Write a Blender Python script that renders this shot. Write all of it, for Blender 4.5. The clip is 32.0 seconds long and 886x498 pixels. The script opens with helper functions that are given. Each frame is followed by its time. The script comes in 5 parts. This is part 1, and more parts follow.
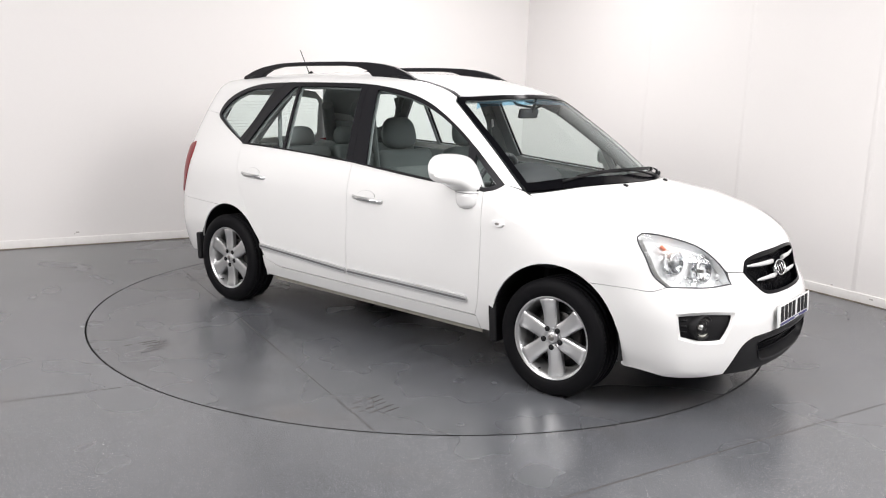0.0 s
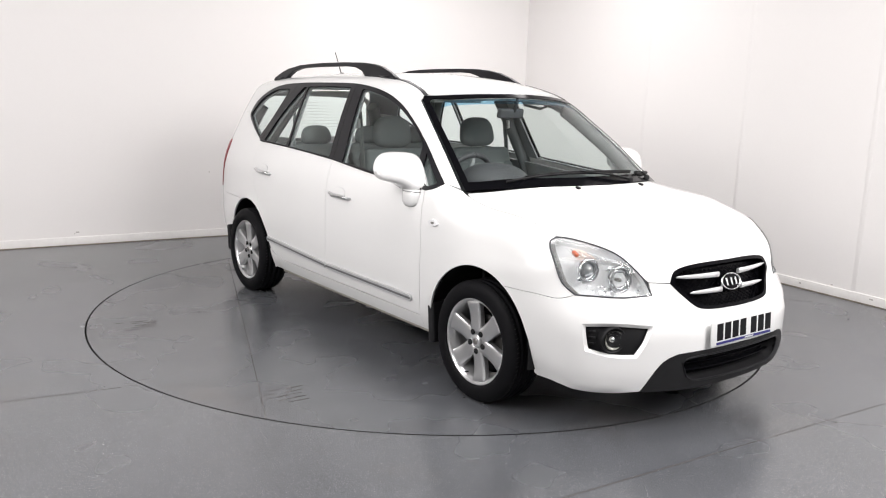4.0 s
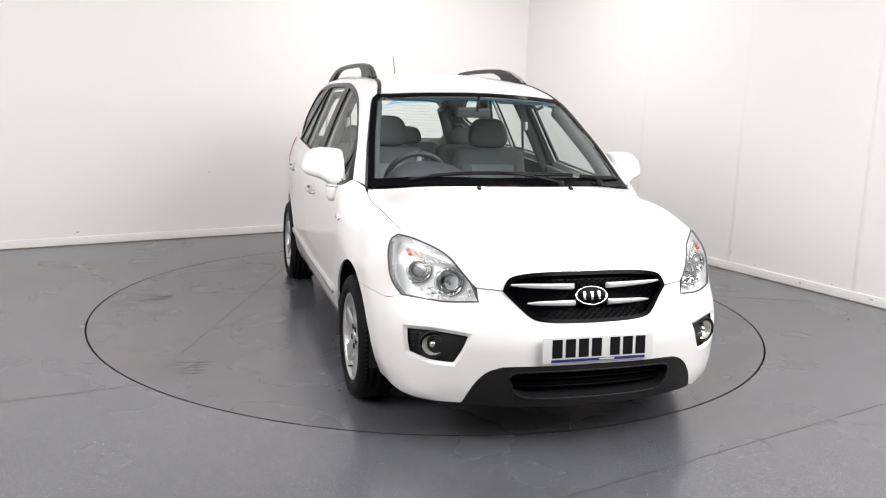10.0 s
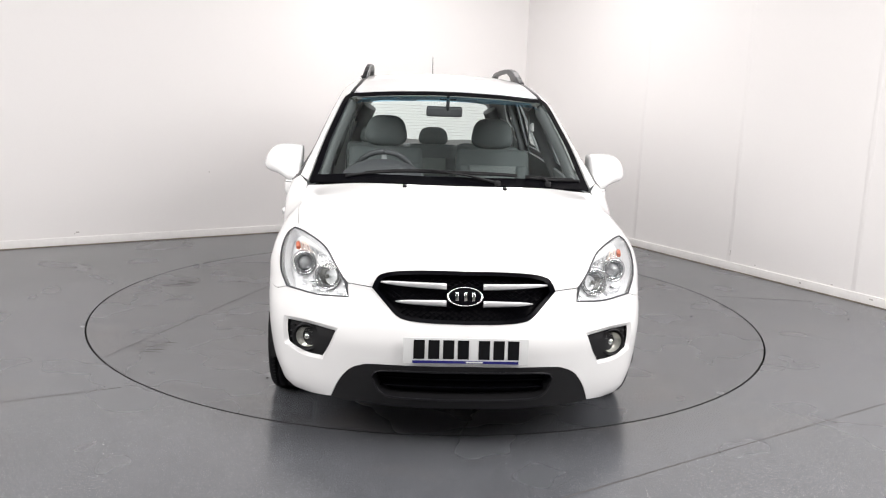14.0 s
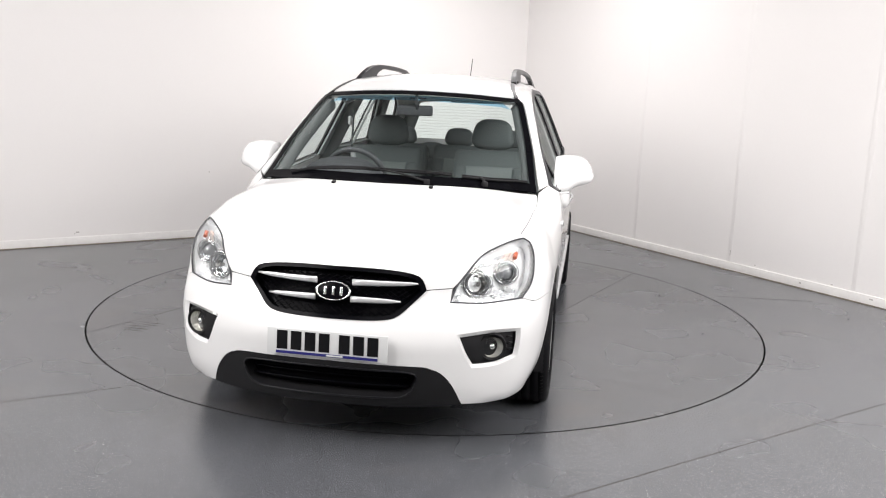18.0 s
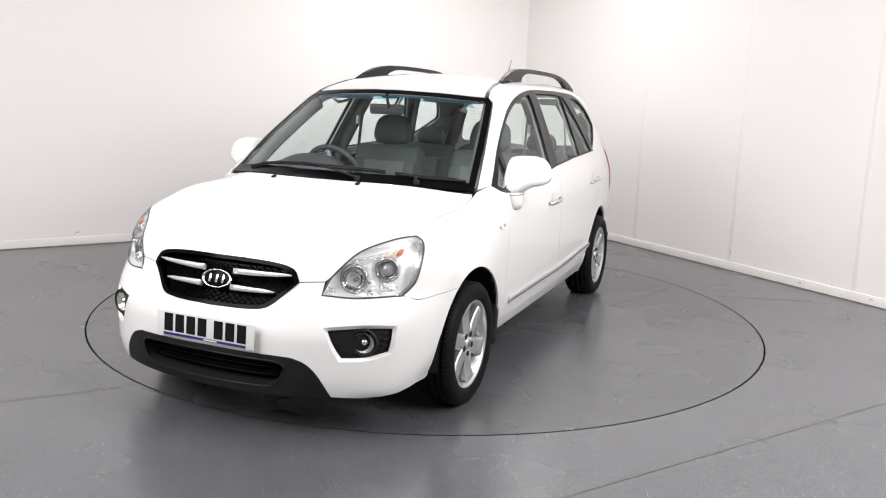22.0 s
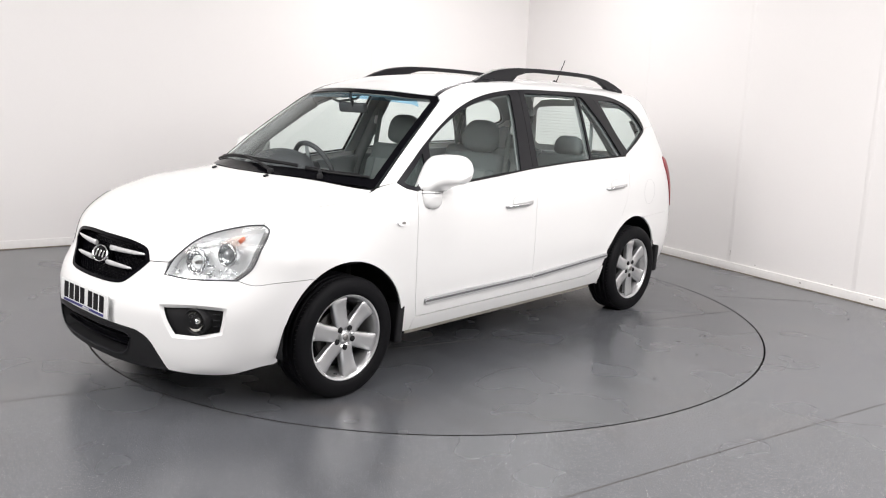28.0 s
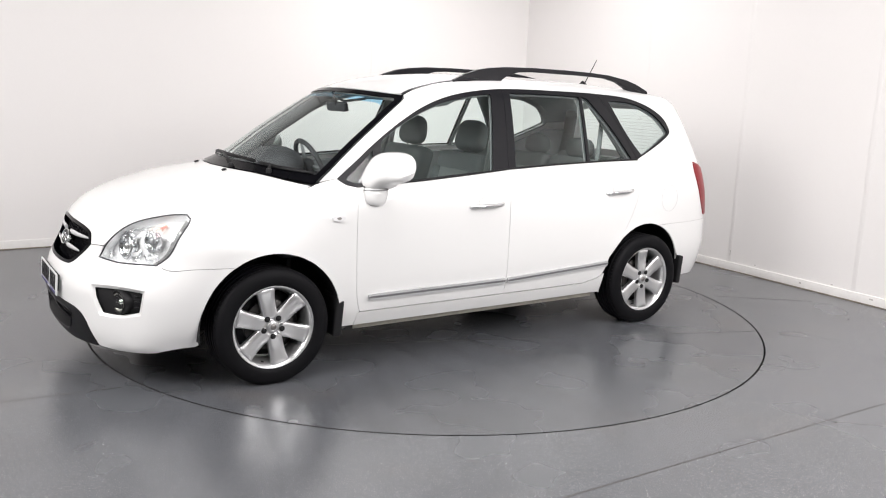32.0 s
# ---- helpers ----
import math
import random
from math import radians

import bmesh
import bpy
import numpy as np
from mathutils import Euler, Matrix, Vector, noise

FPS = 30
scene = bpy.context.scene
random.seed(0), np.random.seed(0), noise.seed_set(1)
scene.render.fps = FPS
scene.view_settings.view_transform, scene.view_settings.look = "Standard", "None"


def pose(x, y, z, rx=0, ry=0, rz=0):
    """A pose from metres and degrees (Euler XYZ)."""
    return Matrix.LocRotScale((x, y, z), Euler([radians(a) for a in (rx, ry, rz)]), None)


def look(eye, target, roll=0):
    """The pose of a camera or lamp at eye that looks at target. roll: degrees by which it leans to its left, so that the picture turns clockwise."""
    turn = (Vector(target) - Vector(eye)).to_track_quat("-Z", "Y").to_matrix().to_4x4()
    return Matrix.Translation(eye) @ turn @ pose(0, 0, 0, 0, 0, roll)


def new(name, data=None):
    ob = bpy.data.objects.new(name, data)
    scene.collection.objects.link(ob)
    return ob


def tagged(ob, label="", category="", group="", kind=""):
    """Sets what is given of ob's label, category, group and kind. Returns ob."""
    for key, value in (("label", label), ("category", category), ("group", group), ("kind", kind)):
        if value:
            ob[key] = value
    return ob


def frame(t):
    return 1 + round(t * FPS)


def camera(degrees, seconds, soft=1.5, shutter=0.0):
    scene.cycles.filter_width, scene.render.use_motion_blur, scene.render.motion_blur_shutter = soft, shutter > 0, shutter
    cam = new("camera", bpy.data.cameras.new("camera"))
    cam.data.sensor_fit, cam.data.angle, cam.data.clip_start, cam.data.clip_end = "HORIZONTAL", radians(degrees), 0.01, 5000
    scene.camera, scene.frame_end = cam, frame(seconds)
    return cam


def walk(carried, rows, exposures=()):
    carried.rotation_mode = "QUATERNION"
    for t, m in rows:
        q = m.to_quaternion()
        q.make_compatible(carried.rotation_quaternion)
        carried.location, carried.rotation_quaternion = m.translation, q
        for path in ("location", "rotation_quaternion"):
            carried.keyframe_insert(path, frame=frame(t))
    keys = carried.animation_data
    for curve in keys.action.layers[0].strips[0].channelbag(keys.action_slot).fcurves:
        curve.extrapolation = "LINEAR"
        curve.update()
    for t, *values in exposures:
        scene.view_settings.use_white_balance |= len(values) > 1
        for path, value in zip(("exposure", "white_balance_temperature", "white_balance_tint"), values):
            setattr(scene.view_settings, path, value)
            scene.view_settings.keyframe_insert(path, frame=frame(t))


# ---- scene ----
EYE, AIM, LEAN = (0, -5.7456, 1.5417), (0.07605, -0.83546, 0.60106), 2.1413
cam = camera(56.10, 32.0, soft=1.1)
walk(cam, [(0, look(EYE, AIM, LEAN)), (32, look(EYE, AIM, LEAN))])


# ---- light ----
world = bpy.data.worlds.new("world")
world.use_nodes = True
world.node_tree.nodes["Background"].inputs[0].default_value = (1, .98, .95, 1)
world.node_tree.nodes["Background"].inputs[1].default_value = .02
scene.world = world
scene.view_settings.exposure = 0.0

# unseen lamps over and round the turntable; overhead ones added to brighten walls and floor
for name, at, aim, sx, sy, watts in (
        ("softbox", (-3.5, -3.9, 3.2), (-.2, .2, .6), 2.6, 2.2, 220), ("softbox", (3.5, -4.1, 3.2), (.4, .3, .6), 2.6, 2.2, 222),
        ("added_overhead", (.1, -1.95, 3.9), (.1, -1.95, 0), 3.4, .9, 60), ("added_overhead", (.5, 2.1, 3.2), (.5, 2.1, 0), 1.8, 1.2, 54),
        ("added_overhead", (-3.1, -2.75, 3.9), (-2.9, -1.2, 0), 1.4, 1.0, 26), ("added_overhead", (3.0, -3.05, 3.9), (3.3, -.2, .2), 1.4, 1.0, 98),
        ("added_overhead", (0, -5.4, 3.9), (0, -4.8, 0), 3.2, 1.0, 32)):
    lamp = bpy.data.lights.new(name, "AREA")
    lamp.shape, lamp.size, lamp.size_y, lamp.energy, lamp.color = "RECTANGLE", sx, sy, watts, (1, .968, .964)
    new(name, lamp).matrix_world = look(at, aim)


# ---- materials ----
def mat(name, base, rough=.5, metal=0.0, vary=.0, scale=8.0, grain=0.0, grain_scale=300.0, bump=0.0, coat=0.0, spec=.5):
    """A surface whose colour and gloss vary at two scales, with a fine relief."""
    m = bpy.data.materials.new(name)
    m.use_nodes = True
    n, link = m.node_tree.nodes, m.node_tree.links.new
    b = n["Principled BSDF"]
    b.inputs["Base Color"].default_value = (*base, 1)
    b.inputs["Roughness"].default_value, b.inputs["Metallic"].default_value = rough, metal
    b.inputs["Coat Weight"].default_value, b.inputs["Coat Roughness"].default_value = coat, .04
    b.inputs["Specular IOR Level"].default_value = spec
    if vary or grain or bump:
        tex = n.new("ShaderNodeTexCoord")
        big, fine = n.new("ShaderNodeTexNoise"), n.new("ShaderNodeTexNoise")
        big.inputs["Scale"].default_value, big.inputs["Detail"].default_value = scale, 6
        fine.inputs["Scale"].default_value, fine.inputs["Detail"].default_value = grain_scale, 3
        link(tex.outputs["Object"], big.inputs["Vector"])
        link(tex.outputs["Object"], fine.inputs["Vector"])
        total = n.new("ShaderNodeMath")
        total.operation = "MULTIPLY_ADD"
        link(big.outputs["Fac"], total.inputs[0])
        total.inputs[1].default_value, total.inputs[2].default_value = 2 * vary, 1 - vary
        more = n.new("ShaderNodeMath")
        more.operation = "MULTIPLY_ADD"
        link(fine.outputs["Fac"], more.inputs[0])
        more.inputs[1].default_value, more.inputs[2].default_value = 2 * grain, -grain
        both = n.new("ShaderNodeMath")
        link(total.outputs[0], both.inputs[0])
        link(more.outputs[0], both.inputs[1])
        tint = n.new("ShaderNodeVectorMath")
        tint.operation = "SCALE"
        tint.inputs[0].default_value = base
        link(both.outputs[0], tint.inputs["Scale"])
        link(tint.outputs[0], b.inputs["Base Color"])
        gloss = n.new("ShaderNodeMath")
        gloss.operation = "MULTIPLY"
        gloss.inputs[1].default_value = rough
        link(total.outputs[0], gloss.inputs[0])
        link(gloss.outputs[0], b.inputs["Roughness"])
        if bump:
            relief = n.new("ShaderNodeBump")
            relief.inputs["Strength"].default_value, relief.inputs["Distance"].default_value = bump, .002
            link(fine.outputs["Fac"], relief.inputs["Height"])
            link(relief.outputs[0], b.inputs["Normal"])
    return m


def glass(name, tint, gloss=.026):
    """A thin pane: tinted light passes straight, and the gloss grows towards grazing views."""
    m = bpy.data.materials.new(name)
    m.use_nodes = True
    n, link = m.node_tree.nodes, m.node_tree.links.new
    n.remove(n["Principled BSDF"])
    clear, shine, mix, fres = (n.new("ShaderNodeBsdfTransparent"), n.new("ShaderNodeBsdfGlossy"), n.new("ShaderNodeMixShader"), n.new("ShaderNodeLayerWeight"))
    clear.inputs["Color"].default_value = (*tint, 1)
    shine.inputs["Roughness"].default_value = .02
    fres.inputs["Blend"].default_value = .5
    steep, amount = n.new("ShaderNodeMath"), n.new("ShaderNodeMath")
    steep.operation, amount.operation = "POWER", "MULTIPLY_ADD"
    steep.inputs[1].default_value = 4.0
    amount.inputs[1].default_value, amount.inputs[2].default_value = .26, gloss
    link(fres.outputs["Facing"], steep.inputs[0])
    link(steep.outputs[0], amount.inputs[0])
    link(amount.outputs[0], mix.inputs[0])
    link(clear.outputs[0], mix.inputs[1])
    link(shine.outputs[0], mix.inputs[2])
    link(mix.outputs[0], n["Material Output"].inputs["Surface"])
    return m


def vinyl(name, base, dirt, rough, fleck=1.0):
    """Grey safety flooring: light and dark flecks, scuffs, cloudy dirt."""
    m = bpy.data.materials.new(name)
    m.use_nodes = True
    n, link = m.node_tree.nodes, m.node_tree.links.new
    b = n["Principled BSDF"]
    tex = n.new("ShaderNodeTexCoord")

    def noise_at(scale, detail=5.0, stretch=(1, 1, 1)):
        mp, t = n.new("ShaderNodeMapping"), n.new("ShaderNodeTexNoise")
        mp.inputs["Scale"].default_value = stretch
        t.inputs["Scale"].default_value, t.inputs["Detail"].default_value = scale, detail
        link(tex.outputs["Object"], mp.inputs["Vector"])
        link(mp.outputs[0], t.inputs["Vector"])
        return t.outputs["Fac"]

    def ramp(source, a, b2, lo, hi):
        r = n.new("ShaderNodeMapRange")
        for key, value in zip(("From Min", "From Max", "To Min", "To Max"), (a, b2, lo, hi)):
            r.inputs[key].default_value = value
        link(source, r.inputs["Value"])
        return r.outputs[0]

    def times(a, c):
        q = n.new("ShaderNodeMath")
        q.operation = "MULTIPLY"
        link(a, q.inputs[0])
        link(c, q.inputs[1])
        return q.outputs[0]

    cells = n.new("ShaderNodeTexVoronoi")
    cells.inputs["Scale"].default_value = 300
    link(tex.outputs["Object"], cells.inputs["Vector"])
    pick = n.new("ShaderNodeSeparateColor")
    link(cells.outputs["Color"], pick.inputs[0])
    near = ramp(cells.outputs["Distance"], .25, .42, 1, 0)
    light = times(ramp(pick.outputs[0], .84, .94, 0, .95 * fleck), near)
    dark = times(ramp(pick.outputs[1], .82, .84, 0, fleck), near)
    cloud = ramp(noise_at(.9, 3), .25, .75, 1 - dirt, 1 + dirt * .5)
    mottle = ramp(noise_at(190, 3), .34, .66, .35, 1.75)
    scuff = ramp(noise_at(7, 3, (1, .25, 1)), .35, .65, 1 - dirt * .35, 1 + dirt * .35)
    shade = times(times(cloud, mottle), scuff)
    tint = n.new("ShaderNodeVectorMath")
    tint.operation = "SCALE"
    tint.inputs[0].default_value = base
    link(shade, tint.inputs["Scale"])

    stain = ramp(noise_at(1.3, 4), .58, .78, 0, 1.6 * dirt)

    def blend(fac, under, colour):
        q = n.new("ShaderNodeMix")
        q.data_type = "RGBA"
        link(fac, q.inputs["Factor"])
        link(under, q.inputs["A"])
        q.inputs["B"].default_value = (*colour, 1)
        return q.outputs["Result"]
    link(blend(dark, blend(light, blend(stain, tint.outputs[0], (.125, .100, .082)), (.66, .67, .69)), (.030, .036, .040)), b.inputs["Base Color"])
    link(ramp(noise_at(1.7, 2), .2, .8, rough - .02, rough + .03), b.inputs["Roughness"])
    b.inputs["Specular IOR Level"].default_value = 1.0
    relief = n.new("ShaderNodeBump")
    relief.inputs["Strength"].default_value, relief.inputs["Distance"].default_value = .05, .001
    link(noise_at(160, 2), relief.inputs["Height"])
    link(relief.outputs[0], b.inputs["Normal"])
    return m


WALL = mat("white_wall_board", (.755, .737, .727), .55, vary=.02, scale=1.1, grain=.01, grain_scale=60, bump=.05)
CEILING = mat("grey_ceiling", (.36, .355, .35), .7, vary=.03, scale=2)
SKIRT = mat("skirting_paint", (.78, .765, .75), .42, vary=.08, scale=9, grain=.05, grain_scale=40)
FLOOR = vinyl("speckled_vinyl", (.088, .0922, .101), .12, .26)
TABLE = vinyl("turntable_vinyl", (.080, .084, .092), .20, .265, .5)
SHADE_BLACK = mat("shade_black", (.012, .012, .013), .8)
PAINT = mat("white_car_paint", (.72, .722, .717), .32, vary=.012, scale=3, coat=.9)
BLACK = mat("black_plastic", (.010, .010, .011), .5, spec=.22, vary=.15, scale=20, grain=.1, bump=.15)
SATIN = mat("satin_black_trim", (.009, .009, .011), .34, spec=.2, vary=.08, scale=12)
GLOSSY = mat("gloss_black", (.003, .003, .004), .14, spec=.035)
RUBBER = mat("tyre_rubber", (.005, .005, .006), .6, spec=.10, vary=.25, scale=14, grain=.15, grain_scale=120, bump=.25)
ALLOY = mat("alloy_silver", (.62, .625, .63), .30, .88, vary=.05, scale=10)
CHROME = mat("chrome", (.80, .81, .82), .09, 1.0)
DULL = mat("dull_metal", (.25, .24, .23), .5, .8, vary=.3, scale=25)
IRON = mat("brake_iron", (.055, .052, .05), .55, .5, vary=.4, scale=30)
TRIM = mat("grey_cabin_plastic", (.24, .26, .262), .55, vary=.08, scale=15, grain=.06, bump=.15)
PILLAR = mat("dark_grey_pillar_plastic", (.095, .106, .106), .6, vary=.06, scale=15, grain=.06, bump=.15)
DASH = mat("dark_dashboard", (.045, .048, .052), .6, vary=.1, scale=15, grain=.1, bump=.2)
LINER = mat("grey_headliner", (.46, .48, .475), .85, vary=.05, scale=20)
CLOTH = mat("grey_seat_cloth", (.088, .104, .103), .8, vary=.10, scale=18, grain=.25, grain_scale=420, bump=.3)
LEATHER = mat("light_grey_seat_cloth", (.145, .166, .163), .7, vary=.10, scale=18, grain=.2, grain_scale=420, bump=.3)
GLASS = glass("side_glass", (.966, .998, .990))
SCREEN = glass("windscreen_glass", (.972, .997, .992))
SUNBAND = glass("blue_sun_band", (.66, .87, 1.0))
SMOKE = mat("projector_lens", (.30, .31, .32), .08, .3, coat=.6)
LENS = glass("clear_lens", (.96, .97, .97))
REFLECTOR = mat("lamp_reflector", (.94, .945, .955), .13, .30, vary=.05, scale=30, grain=.03, grain_scale=70, bump=.35)
BOWL = mat("faceted_lamp_bowl", (.95, .953, .96), .12, .22, vary=.03, scale=30, grain=.03, grain_scale=55, bump=.9)
AMBER = mat("amber_lamp", (.86, .68, .60), .25, coat=.4)
ORANGE = mat("orange_bulb", (.55, .13, .06), .3, coat=.5)
RIBBED = mat("ribbed_grey_lens", (.66, .67, .68), .20, .3, vary=.03, scale=20)
DARK_EDGE = mat("dark_lamp_edge", (.045, .047, .052), .4)
RED = mat("red_lamp", (.20, .006, .010), .30, spec=.25, vary=.1, scale=25)
BAR = mat("satin_chrome_bar", (.74, .745, .75), .24, .55, vary=.03, scale=15)
PLATE = mat("plate_white", (.60, .61, .605), .35, vary=.02, scale=12)
INK = mat("plate_black", (.006, .006, .007), .5, spec=.12)
BLUE = mat("dealer_blue", (.014, .014, .13), .4)
WALL_DIRT = mat("wall_dirt", (.42, .40, .38), .6, vary=.2, scale=60)
DIRTY = mat("dirty_white_sill", (.40, .38, .33), .7, vary=.35, scale=40, grain=.3, grain_scale=90)
SILVER = mat("silver_moulding", (.50, .505, .51), .35, .2, vary=.04, scale=9)
GROOVE = mat("moulding_groove", (.16, .16, .165), .4, .3)
FOG_GLASS = mat("dim_fog_bowl", (.70, .69, .63), .15, .65, vary=.15, scale=40, coat=.5)
MIRROR = mat("mirror_glass", (.9, .9, .9), .02, 1.0)
GRIME = mat("brown_grime", (.20, .165, .125), .8, vary=.5, scale=7, grain=.3, grain_scale=60)
GRIT = mat("grey_grit", (.045, .042, .038), .8, vary=.3, scale=60)
# black that stands in for shade in the rim gap and the tread cuts
SCUFFS = mat("rubber_scuff", (.055, .049, .046), .5, vary=.2, scale=40)


# ---- small tools ----
def mesh_of(name, verts, faces, smooth=False):
    me = bpy.data.meshes.new(name)
    me.from_pydata([tuple(map(float, v)) for v in verts], [], [tuple(map(int, f)) for f in faces])
    if smooth:
        me.polygons.foreach_set("use_smooth", [True] * len(me.polygons))
    me.update()
    return me


def part(name, shape, material, parent=None, label=""):
    """Links a bmesh or a mesh as one object under its thing."""
    if isinstance(shape, bmesh.types.BMesh):
        me = bpy.data.meshes.new(name)
        shape.to_mesh(me)
        shape.free()
        shape = me
    if not shape.materials:
        shape.materials.append(material)
    ob = new(name, shape)
    if parent is not None:
        ob.parent = parent
    if label:
        tagged(ob, label)
    return ob


def box(size, at=(0, 0, 0), turn=(0, 0, 0), bevel=.004, cuts=1):
    bm = bmesh.new()
    bmesh.ops.create_cube(bm, size=1)
    bmesh.ops.scale(bm, vec=size, verts=bm.verts)
    if bevel:
        bmesh.ops.bevel(bm, geom=bm.edges[:], offset=min(bevel, min(size) * .45), segments=cuts + 1, profile=.6, affect="EDGES")
        for f in bm.faces:
            f.smooth = True
    bmesh.ops.transform(bm, matrix=pose(*at, *turn), verts=bm.verts)
    return bm


def joined(*shapes):
    """Several bmeshes of one part as one."""
    out = bmesh.new()
    for s in shapes:
        me = bpy.data.meshes.new("piece")
        s.to_mesh(me)
        s.free()
        out.from_mesh(me)
        bpy.data.meshes.remove(me)
    return out


def lathe(profile, n=64, closed=False, axis="Y"):
    """Turns a profile of (radius, height) about an axis."""
    verts, faces, k = [], [], len(profile)
    for i in range(n):
        a = 2 * math.pi * i / n
        for r, h in profile:
            verts.append((r * math.cos(a), h, r * math.sin(a)) if axis == "Y" else (r * math.cos(a), r * math.sin(a), h) if axis == "Z" else (h, r * math.cos(a), r * math.sin(a)))
    for i in range(n):
        j = (i + 1) % n
        for q in range(k if closed else k - 1):
            w = (q + 1) % k
            faces.append((i * k + q, i * k + w, j * k + w, j * k + q))
    bm = bmesh.new()
    bm.from_mesh(mesh_of("piece", verts, faces))
    bmesh.ops.remove_doubles(bm, verts=bm.verts, dist=1e-5)
    bmesh.ops.recalc_face_normals(bm, faces=bm.faces)
    for f in bm.faces:
        f.smooth = True
    return bm


def tube(points, radius, n=10, flat=(1, 1), up=(0, 0, 1)):
    """A rod along points; radius may vary from point to point; flat stretches its section."""
    pts = [Vector(p) for p in points]
    radii = radius if hasattr(radius, "__len__") else [radius] * len(pts)
    verts, faces = [], []
    for i, p in enumerate(pts):
        d = (pts[min(i + 1, len(pts) - 1)] - pts[max(i - 1, 0)]).normalized()
        side = d.cross(Vector(up))
        side = side.normalized() if side.length > 1e-6 else Vector((1, 0, 0))
        top = side.cross(d)
        for q in range(n):
            a = 2 * math.pi * q / n
            verts.append(p + radii[i] * (side * math.cos(a) * flat[0] + top * math.sin(a) * flat[1]))
    for i in range(len(pts) - 1):
        for q in range(n):
            w = (q + 1) % n
            faces.append((i * n + q, i * n + w, i * n + n + w, i * n + n + q))
    faces += [tuple(range(n))[::-1], tuple(range((len(pts) - 1) * n, len(pts) * n))]
    bm = bmesh.new()
    bm.from_mesh(mesh_of("piece", verts, faces))
    bmesh.ops.recalc_face_normals(bm, faces=bm.faces)
    for f in bm.faces:
        f.smooth = len(f.verts) == 4
    return bm


def prism(outline, depth, matrix=Matrix(), bevel=0.0):
    """An outline in its own x and y, drawn out along its z from 0 to depth."""
    bm = bmesh.new()
    f = bm.faces.new([bm.verts.new((x, y, 0)) for x, y in outline])
    ex = bmesh.ops.extrude_face_region(bm, geom=[f])
    bmesh.ops.translate(bm, vec=(0, 0, depth), verts=[v for v in ex["geom"] if isinstance(v, bmesh.types.BMVert)])
    bmesh.ops.recalc_face_normals(bm, faces=bm.faces)
    if bevel:
        bmesh.ops.bevel(bm, geom=[e for e in bm.edges if len(e.link_faces) == 2 and e.calc_face_angle(0) > .5], offset=bevel, segments=2, profile=.6, affect="EDGES")
    bmesh.ops.transform(bm, matrix=matrix, verts=bm.verts)
    return bm


def mirrored(me, name):
    """The same mesh on the other side of the car."""
    out = me.copy()
    out.name = name
    out.transform(Matrix.Diagonal((1, -1, 1, 1)))
    out.flip_normals()
    return out


# ---- the room ----
TABLE_R, GAP = 2.2755, .011
TABLE_Y = .0832  # the table's centre lies this far behind the origin
ALONG_L, ALONG_R = Vector((math.cos(radians(32.1)), math.sin(radians(32.1)), 0)), Vector((math.cos(radians(-59.6)), math.sin(radians(-59.6)), 0))
CORNER = Vector((1.0875, 4.618, 0))
ROOM_L, ROOM_R, ROOM_H = 9.739, 11.768, 4.0
C0, C1 = CORNER, CORNER - ALONG_L * ROOM_L
C2, C3 = C1 + ALONG_R * ROOM_R, C0 + ALONG_R * ROOM_R


def wall(name, a, b, label):
    d = (b - a).normalized()
    out = Vector((d.y, -d.x, 0))
    if out.dot((C0 + C2) / 2 - a) > 0:
        out = -out
    base = [a - d * .15, b + d * .15, b + d * .15 + out * .15, a - d * .15 + out * .15]
    verts = [(*q.xy, z) for z in (-.05, ROOM_H) for q in base]
    bm = bmesh.new()
    bm.from_mesh(mesh_of(name, verts, [(0, 1, 2, 3), (4, 5, 6, 7), (0, 1, 5, 4), (1, 2, 6, 5), (2, 3, 7, 6), (3, 0, 4, 7)]))
    bmesh.ops.recalc_face_normals(bm, faces=bm.faces)
    return tagged(part(name, bm, WALL), label, "wall", kind="structure"), -out


def slab_on(a, d, inward, start, end, depth, low, high, lift=0.0, bevel=.003):
    """A strip that lies on a wall, from start to end along it."""
    mid = a + d * (start + end) / 2 + inward * (lift + depth / 2)
    return box((end - start, depth, high - low), (*mid.xy, (low + high) / 2), (0, 0, math.degrees(math.atan2(d.y, d.x))), bevel)


wall_left, in_left = wall("wall_west", C1, C0, "white-painted board wall with a low skirting")
wall_right, in_right = wall("wall_east", C0, C3, "white-painted board wall with vertical cover strips")
wall("wall_south", C3, C2, "plain white-painted board wall")
wall("wall_north", C2, C1, "plain white-painted board wall")

tagged(part("baseboard", slab_on(C1, ALONG_L, in_left, 0, ROOM_L - .016, .014, .002, .079), SKIRT), "white-painted scuffed skirting board along the wall", "skirting", kind="structure")
tagged(part("baseboard", slab_on(C0, ALONG_R, in_right, 0, ROOM_R, .014, .002, .079), SKIRT), "white-painted scuffed skirting board along the wall", "skirting", kind="structure")
for a, d, inward, size in ((C1, ALONG_L, in_left, ROOM_L - .02), (C0, ALONG_R, in_right, ROOM_R)):
    tagged(part("trim", slab_on(a, d, inward, 0, size, .004, .0005, .008, .014, 0), GRIME), "brownish grime where the skirting meets the floor", "grime", kind="structure")
for k, s in enumerate((2.070, 3.312, 4.550)):
    tagged(part("trim", slab_on(C0, ALONG_R, in_right, s - .02, s + .02, .0014, .08, ROOM_H, bevel=.001), WALL), "white cover strip over a wall joint", "strip", "wall strips", "structure")
